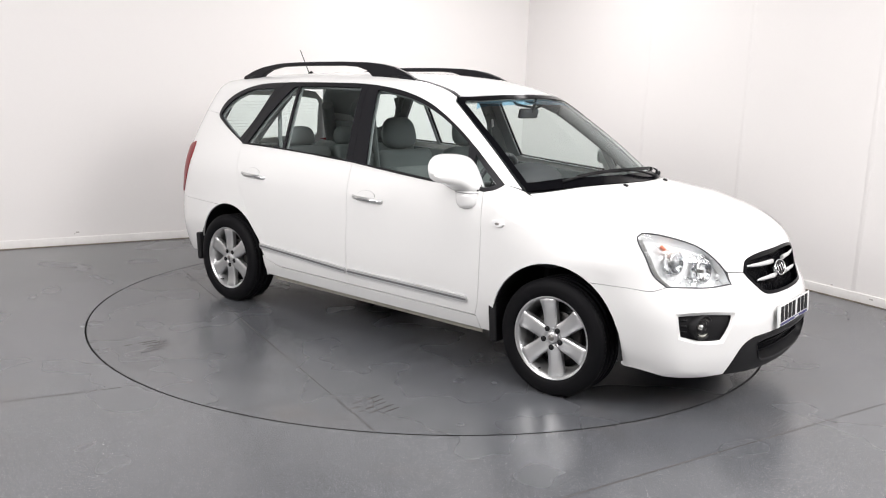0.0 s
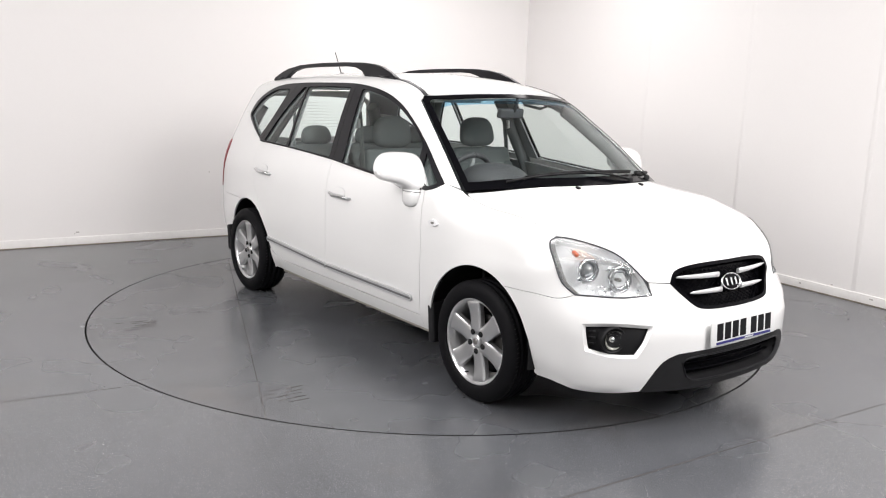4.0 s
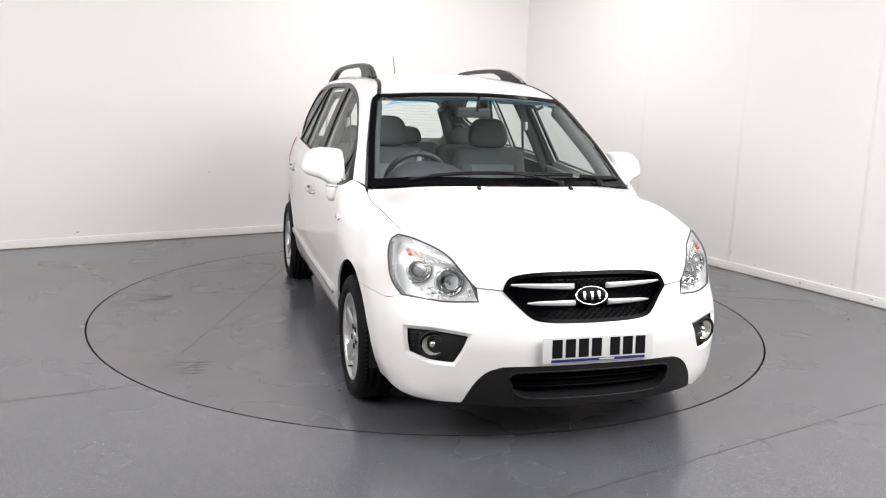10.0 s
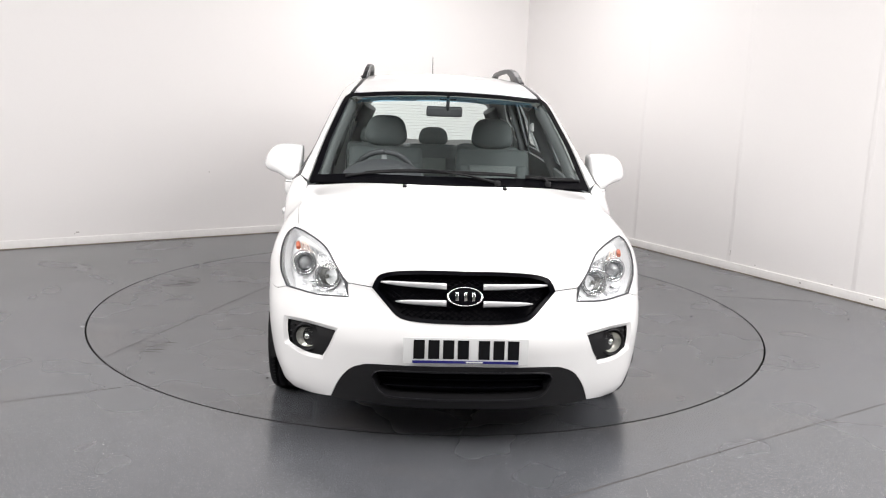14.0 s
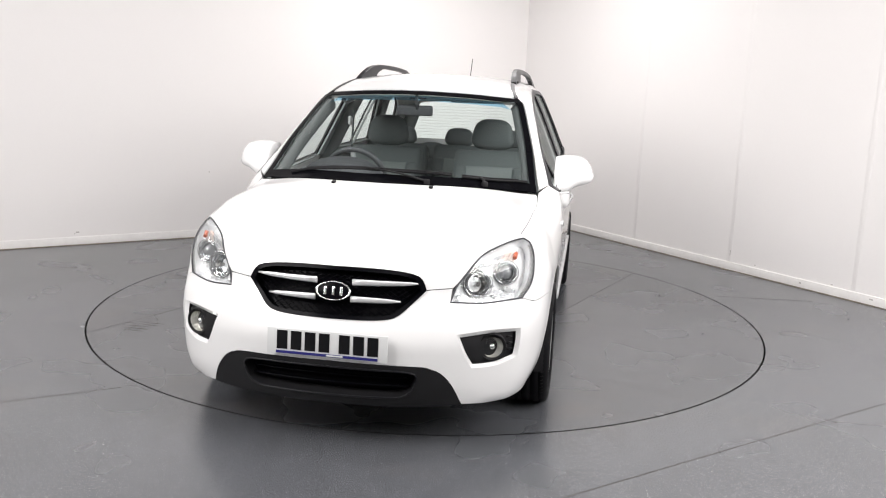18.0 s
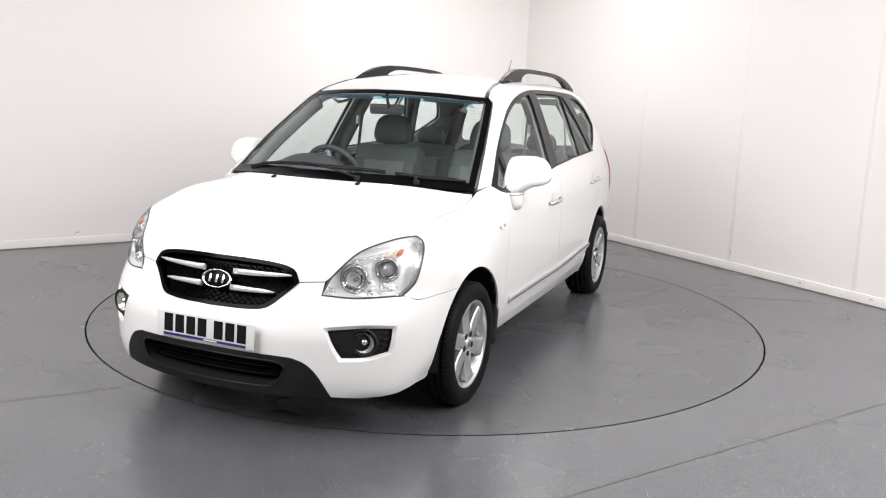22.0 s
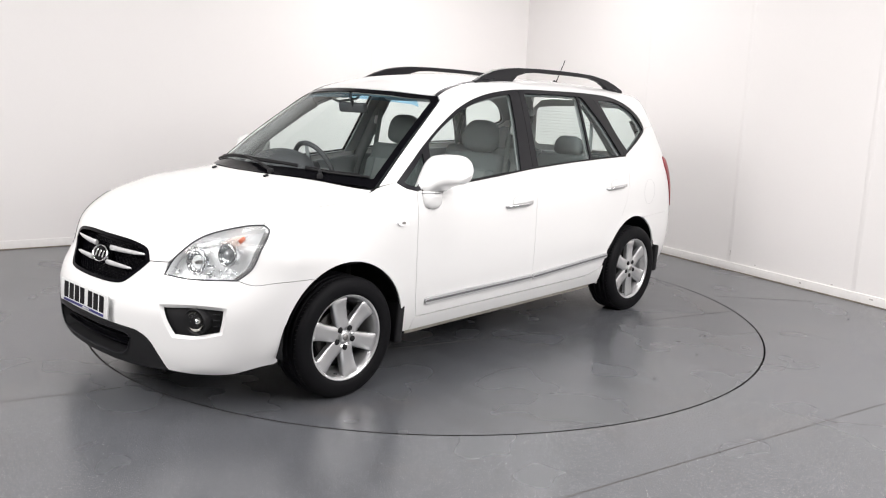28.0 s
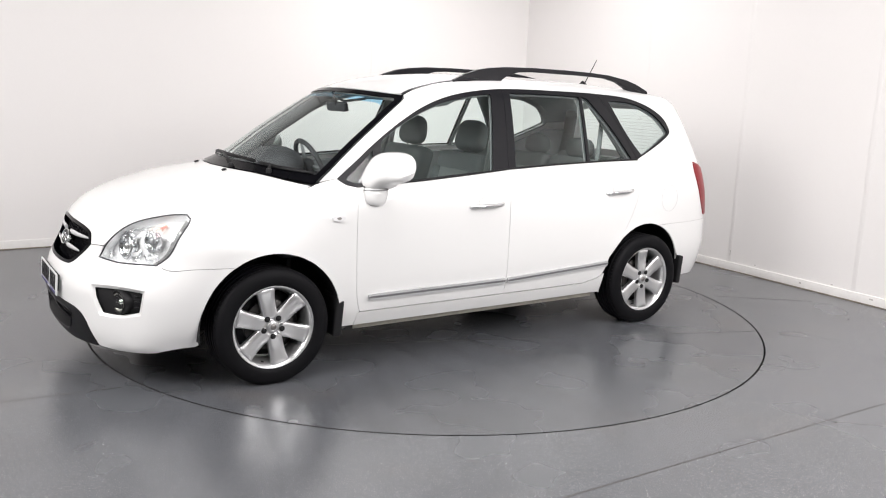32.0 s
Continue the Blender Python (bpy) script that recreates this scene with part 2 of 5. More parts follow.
tagged(part("trim", slab_on(C1, ALONG_L, in_left, ROOM_L - 2.124, ROOM_L - 2.108, .002, .08, ROOM_H, bevel=.001), WALL), "white cover strip over a wall joint", "strip", "wall strips", "structure")

# floor with the round hole of the turntable
N = 192
MIDDLE = Vector((0, TABLE_Y, 0))
ring = [Vector((math.cos(2 * math.pi * i / N), math.sin(2 * math.pi * i / N), 0)) * (TABLE_R + GAP) for i in range(N)]
verts, faces = [(*(v + MIDDLE).xy, 0) for v in ring] + [(*(v + MIDDLE).xy, -.06) for v in ring], []
edge = []
for v in ring:
    best = None
    for a, b in ((C0, C1), (C1, C2), (C2, C3), (C3, C0)):
        e, a = b - a, a - MIDDLE
        den = v.x * e.y - v.y * e.x
        if abs(den) > 1e-9:
            s = (a.x * e.y - a.y * e.x) / den
            if s > 0 and (best is None or s < best):
                best = s
    edge.append(v * best + MIDDLE)
verts += [(*v.xy, 0) for v in edge]
for i in range(N):
    j = (i + 1) % N
    faces += [(i, j, 2 * N + j, 2 * N + i), (i, N + i, N + j, j)]
for c in (C0, C1, C2, C3):
    order = sorted(range(N), key=lambda q: -(edge[q] - MIDDLE).normalized().dot((c - MIDDLE).normalized()))[:2]
    verts.append((*c.xy, 0))
    faces.append((2 * N + order[0], 2 * N + order[1], len(verts) - 1))
bm = bmesh.new()
bm.from_mesh(mesh_of("floor", verts, faces))
for f in bm.faces:
    if abs(f.normal.z) > .5 and f.normal.z < 0:
        f.normal_flip()
floor = part("floor", bm, FLOOR)
# the hole's wall is black: the gap's shade put into its colour
floor.data.materials.append(SHADE_BLACK)
for f in floor.data.polygons:
    f.material_index = int(abs(f.normal.z) < .5)
tagged(floor, "grey speckled vinyl studio floor, scuffed", "floor", kind="structure")
bm = bmesh.new()
bmesh.ops.create_circle(bm, cap_ends=True, segments=96, radius=TABLE_R + .2, matrix=Matrix.Translation((0, TABLE_Y, -.058)))
tagged(part("turntable_pit", bm, SHADE_BLACK), "black disc under the turntable that stands in for the gap's shade", "pit", kind="structure")
tagged(part("ceiling", box((16, 16, .1), (.2, -1, ROOM_H + .05), bevel=0), CEILING), "plain grey ceiling", "ceiling", kind="structure")


def seam(a, b, name="floor_seam"):
    a, b = Vector((*a, 0)), Vector((*b, 0))
    d = b - a
    return box((d.length, .005, .0012), (*((a + b) / 2).xy, .0002), (0, 0, math.degrees(math.atan2(d.y, d.x))), 0)


for a, b in (((-4.667, -3.325), (-1.542, -1.723)), ((-0.051, -3.123), (3.449, -0.982)), ((2.295, 0.704), (3.043, 0.621))):
    tagged(part("floor_seam", seam(a, b), SCUFFS), "thin dark welded joint in the vinyl floor", "seam", "floor seams", "structure")

# the turntable
turntable = new("turntable")
tagged(turntable, "round grey vinyl-covered turntable let flush into the floor", "turntable")
bm = lathe([(0, 0), (.6, 0), (1.2, 0), (1.8, 0), (TABLE_R, 0), (TABLE_R, -.05), (0, -.05)], 192, axis="Z")
for f in bm.faces:
    f.smooth = False
disc = part("disc", bm, TABLE, turntable)
# sides and underside black too, so that the rim gap reads as shaded
disc.data.materials.append(SHADE_BLACK)
for f in disc.data.polygons:
    f.material_index = int(f.normal.z < .5)

# scuffs on the walls
for along, a, inward, marks in ((ALONG_L, C1, in_left, ((4.591, 0.120, 0.03, 0.012), (4.565, 0.107, 0.014, 0.006), (5.828, 0.654, 0.008, 0.014), (3.246, 0.041, 0.05, 0.008))),
                                (ALONG_R, C0, in_right, ((3.317, 0.162, 0.006, 0.05), (4.078, 0.046, 0.02, 0.012), (4.362, 0.091, 0.022, 0.006), (3.601, 0.101, 0.012, 0.007), (4.717, 0.051, 0.03, 0.01)))):
    for s, z, w, h in marks:
        tagged(part("wall_scuff", slab_on(a, along, inward, s - w / 2, s + w / 2, .0015, z - h / 2, z + h / 2, .0142 if z < .08 else 0, .0005), WALL_DIRT), "small grey scuff on the wall", "scuff", "wall scuffs", "structure")
# ---- the car's shape ----
def curve(xs, ys):
    """A smooth monotone cubic through the knots, as a function of arrays."""
    xs, ys = np.array(xs, float), np.array(ys, float)
    if xs[0] > xs[-1]:
        xs, ys = xs[::-1], ys[::-1]
    h, d = np.diff(xs), np.diff(ys) / np.diff(xs)
    m = np.zeros(len(xs))
    m[0], m[-1] = d[0], d[-1]
    for i in range(1, len(xs) - 1):
        if d[i - 1] * d[i] > 0:
            w1, w2 = 2 * h[i] + h[i - 1], h[i] + 2 * h[i - 1]
            m[i] = (w1 + w2) / (w1 / d[i - 1] + w2 / d[i])

    def at(x):
        x = np.asarray(x, float)
        i = np.clip(np.searchsorted(xs, x) - 1, 0, len(xs) - 2)
        t = (x - xs[i]) / h[i]
        c = np.clip(t, 0, 1)
        y = (ys[i] * (1 + 2 * c) * (1 - c) ** 2 + h[i] * m[i] * c * (1 - c) ** 2
             + ys[i + 1] * c * c * (3 - 2 * c) + h[i] * m[i + 1] * c * c * (c - 1))
        return y + np.where(t < 0, t * h[i] * m[i], 0) + np.where(t > 1, (t - 1) * h[i] * m[i + 1], 0)
    return at


# The car's shape: x forward, y to its left, z up, the origin on the ground amid the axles.
HALF_WIDTH = curve([.16, .22, .30, .38, .50, .62, .76, .86, .95, 1.02, 1.06, 1.16, 1.27, 1.40, 1.50, 1.60],
                   [.81, .835, .868, .885, .898, .902, .903, .900, .885, .862, .845, .800, .752, .692, .640, .555])
NARROWING = curve([-2.3, -2.0, -1.7, -1.35, -.9, 0, .9, 1.35, 1.7, 2.0, 2.3],
                  [.17, .098, .055, .025, .005, 0, 0, .006, .018, .050, .11])
TOP = curve([2.4, 2.28, 2.2, 2.1, 1.95, 1.8, 1.6, 1.41, 1.33, 1.26, 1.0, .80, .64, .56, .45, .2, -.2, -.7, -1.2, -1.6, -1.95, -2.2],
            [.60, .715, .773, .825, .880, .928, .985, 1.037, 1.060, 1.10, 1.275, 1.395, 1.487, 1.523, 1.557, 1.600, 1.624, 1.624, 1.604, 1.570, 1.515, 1.43])
NOSE = curve([.15, .22, .30, .45, .54, .60, .66, .72, .80, .88, 1.0],
             [2.215, 2.250, 2.266, 2.268, 2.245, 2.210, 2.178, 2.160, 2.125, 2.06, 1.90])
TAIL = curve([.2, .32, .5, .8, 1.0, 1.2, 1.4, 1.55],
             [-2.19, -2.24, -2.28, -2.25, -2.20, -2.12, -2.02, -1.92])
UNDER = .19
WHEEL_X, WHEEL_Z, ARCH_R = 1.35, .294, .378
LIFT, HUB_Z = .022, .284  # the body's origin over the ground; the hubs' height in the body's space


def nose_bow(y):
    return .22 * y ** 2 + .42 * y ** 4


def corner(a, b, r):
    """The rounded corner between two fields that are negative inside."""
    u, v = np.maximum(a + r, 0), np.maximum(b + r, 0)
    return np.where((u > 0) & (v > 0), np.sqrt(u * u + v * v) - r, np.maximum(a, b))


def body(p):
    """How far the points lie outside of the car's skin."""
    x, y, z = p[..., 0], np.abs(p[..., 1]), p[..., 2]
    flare = np.zeros_like(x)
    for wx in (-WHEEL_X, WHEEL_X):
        d = np.hypot(x - wx, z - WHEEL_Z)
        flare = np.maximum(flare, np.clip(1 - np.abs(d - ARCH_R) / .085, 0, 1) ** 2 * .005)
    shut = NARROWING(x)
    shut = shut + .026 * np.clip(x / .7, 0, 1) * np.clip((z - 1.0) / .15, 0, 1)
    shut = shut + .055 * np.clip((x - 1.0) / .4, 0, 1) * np.clip((z - .70) / .20, 0, 1)
    side = y - (HALF_WIDTH(z) - shut + flare)
    screen = 1 - np.clip((x - 1.12) / .45, 0, 1)
    screen = screen * screen * (3 - 2 * screen)
    u = x + (.10 + .285 * screen) * y ** 2
    slope = (TOP(u + .01) - TOP(u - .01)) / .02
    top = (z - TOP(u) + (.06 + .06 * screen) * y ** 2) / np.sqrt(1 + slope ** 2)
    nose = (x + nose_bow(y) - NOSE(z)) / np.sqrt(1 + (.44 * y + 1.68 * y ** 3) ** 2)
    tail = (TAIL(z) - x + .16 * y ** 2 + .22 * y ** 4) / np.sqrt(1 + (.32 * y + .88 * y ** 3) ** 2)
    f = corner(side, top, .055 + .075 * np.clip((x - .98) / .35, 0, 1))
    f = corner(f, nose, .06)
    f = corner(f, tail, .10)
    return corner(f, UNDER - z, .02)


def strike(start, way, reach=5.0, steps=120):
    """Where rays from outside first meet the skin; nan where they miss."""
    start, way = np.array(start, float), np.array(way, float)
    start, way = np.broadcast_arrays(np.atleast_2d(start), np.atleast_2d(way))
    n = len(start)
    s, lo = np.zeros(n), np.zeros(n)
    for k in range(steps):
        f = body(start + s[:, None] * way)
        lo = np.where(f > 0, s, lo)
        going = (f > 0) & (s < reach)
        if not going.any():
            break
        s = np.where(going, s + np.clip(f * .8, .003, .08), s)
    hi = np.where(body(start + s[:, None] * way) <= 0, s, np.nan)
    for _ in range(16):
        mid = (lo + hi) / 2
        inside = body(start + mid[:, None] * way) < 0
        hi, lo = np.where(inside, mid, hi), np.where(inside, lo, mid)
    return start + hi[:, None] * way


def outward(p, e=.004):
    g = np.stack([body(p + e * a) - body(p - e * a) for a in np.eye(3)], -1)
    return g / np.linalg.norm(g, axis=-1, keepdims=True)


def on_side(*xz):
    """Points of the left flank from (x, z)."""
    q = np.array(xz, float)
    return strike(np.stack([q[:, 0], np.full(len(q), 2.0), q[:, 1]], 1), [0, -1, 0])


def on_top(*xy):
    q = np.array(xy, float)
    return strike(np.stack([q[:, 0], q[:, 1], np.full(len(q), 3.0)], 1), [0, 0, -1])


def settle(p):
    """Points near the skin, moved onto it."""
    for _ in range(3):
        f = body(p)
        p = p - np.where(np.abs(f) < .08, f, 0)[:, None] * outward(p)
    return p


def run(pts, gap=.02):
    """A smooth line on the skin through points, set with points about every gap."""
    p = np.array(pts, float)
    if len(p) < 3:
        n = max(2, int(np.linalg.norm(p[1] - p[0]) / gap) + 1)
        return settle(p[0] + (p[1] - p[0]) * np.linspace(0, 1, n)[:, None])
    ends = np.vstack([2 * p[0] - p[1], p, 2 * p[-1] - p[-2]])
    out = []
    for i in range(len(p) - 1):
        a, b, c, d = ends[i:i + 4]
        n = max(1, int(np.linalg.norm(c - b) / gap))
        t = (np.arange(n) / n)[:, None]
        out.append(.5 * (2 * b + (c - a) * t + (2 * a - 5 * b + 4 * c - d) * t ** 2 + (3 * b - a - 3 * c + d) * t ** 3))
    return settle(np.vstack(out + [p[-1:]]))


def loop(*runs):
    """Runs end to end as one closed outline."""
    p = np.vstack(runs)
    keep = np.linalg.norm(p - np.roll(p, 1, 0), axis=1) > .0025
    return p[keep]


def both_halves(half):
    """The whole outline from its left half, whose ends lie on the middle line."""
    return np.vstack([half, (half * [1, -1, 1])[::-1][1:-1]])


def flat(way):
    """Straight projection along way: the plane's coordinates and the rays back."""
    w = np.array(way, float) / np.linalg.norm(way)
    u = np.cross(w, [0, 0, 1]) if abs(w[2]) < .99 else np.array([0, 1.0, 0])
    u /= np.linalg.norm(u)
    v = np.cross(u, w)
    return (lambda p: np.stack([p @ u, p @ v], 1)), (lambda q: (q[:, :1] * u + q[:, 1:] * v - 3.2 * w, np.broadcast_to(w, (len(q), 3))))


def round_end(cx, sign):
    """Projection on an upright drum about (cx, 0), for the nose and the tail."""
    def to_plane(p):
        return np.stack([np.arctan2(p[:, 1], sign * (p[:, 0] - cx)), p[:, 2]], 1)

    def rays(q):
        d = np.stack([sign * np.cos(q[:, 0]), np.sin(q[:, 0]), np.zeros(len(q))], 1)
        return np.array([cx, 0, 0]) + 3 * d + np.stack([0 * q[:, 0], 0 * q[:, 0], q[:, 1]], 1), -d
    return to_plane, rays


SIDE, SLANT, OVER, FRONT, CORNER_WAY = flat((0, -1, 0)), flat((0, -.80, -.60)), flat((-.40, 0, -1)), round_end(1.1, 1), flat((-.70, -.55, -.45))
REAR = round_end(-1.1, -1)


def within(poly, q):
    x, y, inside = q[:, 0], q[:, 1], np.zeros(len(q), bool)
    for (ax, ay), (bx, by) in zip(poly, np.roll(poly, -1, 0)):
        if ay != by:
            inside ^= ((ay > y) != (by > y)) & (x < (bx - ax) * (y - ay) / (by - ay) + ax)
    return inside


def clearance(poly, q):
    best = np.full(len(q), 9.0)
    for a, b in zip(poly, np.roll(poly, -1, 0)):
        d = b - a
        t = np.clip(((q - a) @ d) / max(d @ d, 1e-12), 0, 1)
        best = np.minimum(best, np.linalg.norm(q - a - t[:, None] * d, axis=1))
    return best


def shrunk(poly, d):
    """A closed plane outline moved inwards by d."""
    area = np.sum(poly[:, 0] * np.roll(poly[:, 1], -1) - np.roll(poly[:, 0], -1) * poly[:, 1])
    e = np.roll(poly, -1, 0) - poly
    n = np.stack([-e[:, 1], e[:, 0]], 1) / np.maximum(np.linalg.norm(e, axis=1), 1e-9)[:, None] * np.sign(area)
    m = n + np.roll(n, 1, 0)
    return poly + d * m / np.maximum((m * m).sum(1) / 2, .4)[:, None]


def skin(name, outline, way, holes=(), step=.035, off=0.0, thick=.010, gap=.0012):
    """A sheet of the car's skin inside an outline: a face, a back and the edge between."""
    from mathutils.geometry import delaunay_2d_cdt
    to_plane, rays = way
    rings = [shrunk(to_plane(np.asarray(outline)), gap)] + [to_plane(np.asarray(h)) for h in holes]
    lo, hi = rings[0].min(0), rings[0].max(0)
    gx, gy = np.meshgrid(np.arange(lo[0], hi[0], step), np.arange(lo[1], hi[1], step * .87))
    gx = gx + (np.arange(gx.shape[0]) % 2 * step / 2)[:, None]
    grid = np.stack([gx.ravel(), gy.ravel()], 1)
    ok = within(rings[0], grid) & (clearance(rings[0], grid) > step * .45)
    for h in rings[1:]:
        ok &= ~within(h, grid) & (clearance(h, grid) > step * .45)
    pts, edges = [], []
    for r in rings:
        k = sum(map(len, pts))
        edges += [(k + i, k + (i + 1) % len(r)) for i in range(len(r))]
        pts.append(r)
    pts = np.vstack(pts + [grid[ok]])
    v2, _, tris, *_ = delaunay_2d_cdt([Vector(q) for q in pts], edges, [], 0, 1e-6)
    v2 = np.array([tuple(q) for q in v2])
    tris = np.array([t for t in tris if len(t) == 3])
    mid = v2[tris].mean(1)
    keep = within(rings[0], mid)
    for h in rings[1:]:
        keep &= ~within(h, mid)
    tris = tris[keep]
    p = strike(*rays(v2))
    good = ~np.isnan(p).any(1)
    tris = tris[good[tris].all(1)]
    n = np.zeros_like(p)
    n[good] = outward(p[good])
    p[~good] = 0
    flip = (np.cross(p[tris[:, 1]] - p[tris[:, 0]], p[tris[:, 2]] - p[tris[:, 0]]) * n[tris[:, 0]]).sum(1) < 0
    tris[flip] = tris[flip][:, ::-1]
    front, back = p + off * n, p + (off - thick) * n
    count = {}
    for t in tris:
        for a, b in ((t[0], t[1]), (t[1], t[2]), (t[2], t[0])):
            count[(a, b)] = 1
    rim = [(a, b) for a, b in count if (b, a) not in count]
    k = len(p)
    verts = [front, back]
    faces = [tuple(t) for t in tris] + [tuple(t[::-1] + k) for t in tris]
    at = 2 * k
    for a, b in rim:
        verts.append(np.array([front[a], back[a], back[b], front[b]]))
        faces.append((at, at + 1, at + 2, at + 3))
        at += 4
    me = mesh_of(name, np.vstack(verts), faces, True)
    me.validate()
    return me


car = new("car")
tagged(car, "white compact people carrier with black roof rails, parked on the turntable", "car")


def two_sided(name, me, material, parents=(None, None), label=""):
    """The part on the left flank and its mirror image on the right one."""
    pair = []
    for side, data in enumerate((me, mirrored(me, name))):
        pair.append(part(name, data, material, parents[side] or car, label))
    return pair


def arch(x, a, b, r=ARCH_R, n=22):
    t = np.radians(np.linspace(a, b, n))
    return on_side(*np.stack([x + r * np.cos(t), WHEEL_Z + r * np.sin(t)], 1))


# lines that neighbouring panels share, on the left flank
DOOR_FRONT = run(on_side((.872, .985), (.878, .925), (.886, .70), (.879, .45), (.862, .345), (.845, .305)))
DOOR_MID = run(on_side((-.158, 1.066), (-.150, 1.03), (-.142, .73), (-.146, .41), (-.141, .305)))
DOOR_REAR = run(on_side((-1.280, 1.100), (-1.266, .967), (-1.218, .80), (-1.147, .665), (-1.095, .600), (-1.012, .490), (-.968, .375), (-.92, .335), (-.80, .306)))
BELT_FRONT = run(on_side((.872, .990), (.749, 1.000), (.47, 1.016), (.099, 1.044), (-.158, 1.066)))
BELT_REAR = run(on_side((-.158, 1.066), (-.654, 1.089), (-1.280, 1.103)))
BELT_QUARTER = run(on_side((-1.280, 1.103), (-1.50, 1.184), (-1.672, 1.258), (-1.700, 1.288)))
LIGHT_TOP = run(on_side((-1.700, 1.288), (-1.693, 1.33), (-1.645, 1.393), (-1.510, 1.462), (-1.295, 1.513), (-1.030, 1.530), (-.682, 1.538), (-.293, 1.539), (-.036, 1.519), (.176, 1.480), (.354, 1.419), (.530, 1.329), (.700, 1.222), (.840, 1.125), (.971, 1.034)))
LIGHT_NOSE = run(on_side((.971, 1.034), (.935, 1.006), (.872, .990)))
SHUT = run(on_top((1.085, .772), (1.25, .775), (1.45, .768), (1.60, .760), (1.733, .742)))
LAMP_OUT = run(np.array([(1.745, .755, .868), (1.738, .785, .858), (1.760, .806, .826), (1.804, .815, .768), (1.850, .811, .688), (1.905, .775, .634)]))
LAMP_LOW = run(np.array([(1.905, .775, .634), (2.038, .625, .631), (2.106, .490, .640)]))
LAMP_IN = run(np.array([(2.106, .490, .640), (2.088, .512, .700), (2.055, .536, .742), (1.95, .605, .826), (1.83, .695, .862), (1.745, .755, .868)]))
BUMPER_TOP = run(np.array([(1.905, .775, .634), (1.845, .823, .611), (1.73, .862, .618), (1.547, .890, .614)]))
GRILLE_LOW = run(np.array([(2.124, .388, .688), (2.165, .325, .622), (2.192, .286, .586), (2.205, .245, .569), (2.219, .15, .562), (2.226, 0, .560)]))
GRILLE_TOP = run(np.array([(2.137, 0, .764), (2.125, .22, .760), (2.116, .330, .748), (2.115, .368, .728), (2.124, .388, .688)]))
BONNET_FRONT = run(np.array([(2.090, .497, .697), (2.124, .388, .688)]))
MOUTH = run(np.array([(2.268, 0, .391), (2.232, .36, .384), (2.212, .430, .374), (2.195, .478, .350), (2.172, .520, .295), (2.135, .558, .205)]))

# ---- body panels ----
front_door = two_sided("front_door", skin("front_door", loop(DOOR_FRONT[::-1], BELT_FRONT, DOOR_MID, run(on_side((-.141, .305), (.35, .305), (.845, .305)))), SIDE), PAINT)
rear_door = two_sided("rear_door", skin("rear_door", loop(DOOR_MID[::-1], BELT_REAR, DOOR_REAR, run(on_side((-.80, .306), (-.5, .305), (-.141, .305)))), SIDE), PAINT)
sill = two_sided("sill", skin("sill", loop(run(on_side((.858, .300), (.35, .300), (-.80, .300))), run(on_side((-.80, .300), (-.92, .328), (-.974, .36))), arch(-WHEEL_X, 8, -12, ARCH_R), run(on_side((-.985, .222), (0, .222), (.868, .222)))), SIDE, step=.03), PAINT)
fender = two_sided("front_wing", skin("front_wing", loop(run(on_side((.856, .300), (.845, .305))), DOOR_FRONT[::-1], LIGHT_NOSE[::-1], run(np.vstack([on_side((.971, 1.034)), on_top((1.07, .772))])), SHUT, LAMP_OUT, BUMPER_TOP, arch(WHEEL_X, 58, 192), run(on_side((.985, .222), (.870, .222))))
                                          , SLANT, step=.03), PAINT)
bumper_half = np.vstack([GRILLE_LOW[::-1], BONNET_FRONT[::-1], run(np.array([(2.090, .497, .697), (2.106, .490, .640)])), LAMP_LOW[::-1], BUMPER_TOP, arch(WHEEL_X, 58, -11),
                         run(np.array([(1.738, .82, .210), (1.85, .80, .206), (2.0, .70, .206), (2.135, .561, .205)])), MOUTH[::-1]])
bumper_half = bumper_half[np.r_[True, np.linalg.norm(np.diff(bumper_half, axis=0), axis=1) > .0025]]
FOG = loop(run(np.array([(2.154, .548, .505), (2.07, .67, .511), (1.979, .772, .503)])), run(np.array([(1.979, .772, .503), (1.985, .768, .45), (1.996, .763, .402)])), run(np.array([(1.996, .763, .402), (2.07, .69, .383), (2.130, .604, .383)])), run(np.array([(2.130, .604, .383), (2.145, .572, .44), (2.154, .548, .505)])))
FOG_RIM = settle(FOG.mean(0) + (FOG - FOG.mean(0)) * [1.13, 1.13, 1.22] + [0, 0, .002])
bumper = part("front_bumper", skin("front_bumper", both_halves(bumper_half), FRONT, [FOG_RIM, FOG_RIM * [1, -1, 1]], step=.028), PAINT, car)
bonnet_half = np.vstack([run(on_top((1.385, 0), (1.365, .20), (1.305, .40), (1.205, .60), (1.115, .735), (1.095, .762))), SHUT[2:], LAMP_IN[::-1][:-6], run(np.array([(2.075, .525, .725), (2.085, .505, .705)])), BONNET_FRONT, GRILLE_TOP[::-1][1:]])
bonnet_half = bonnet_half[np.r_[True, np.linalg.norm(np.diff(bonnet_half, axis=0), axis=1) > .0025]]
bonnet = part("bonnet", skin("bonnet", both_halves(bonnet_half), OVER, step=.035), PAINT, car)
SCREEN_TOP = [(.600 - .47 * y * y, y) for y in (0, .2, .4, .52)] + [(.435, .585), (.455, .602)]
SCREEN_LOW = [(1.06, .752)] + [(1.358 - .5 * y * y, y) for y in (.745, .55, .35, .15, 0)]
screen_half = np.vstack([run(on_top(*SCREEN_TOP)), run(on_top((.455, .602), (.75, .682), (1.06, .752))), run(on_top(*SCREEN_LOW))])
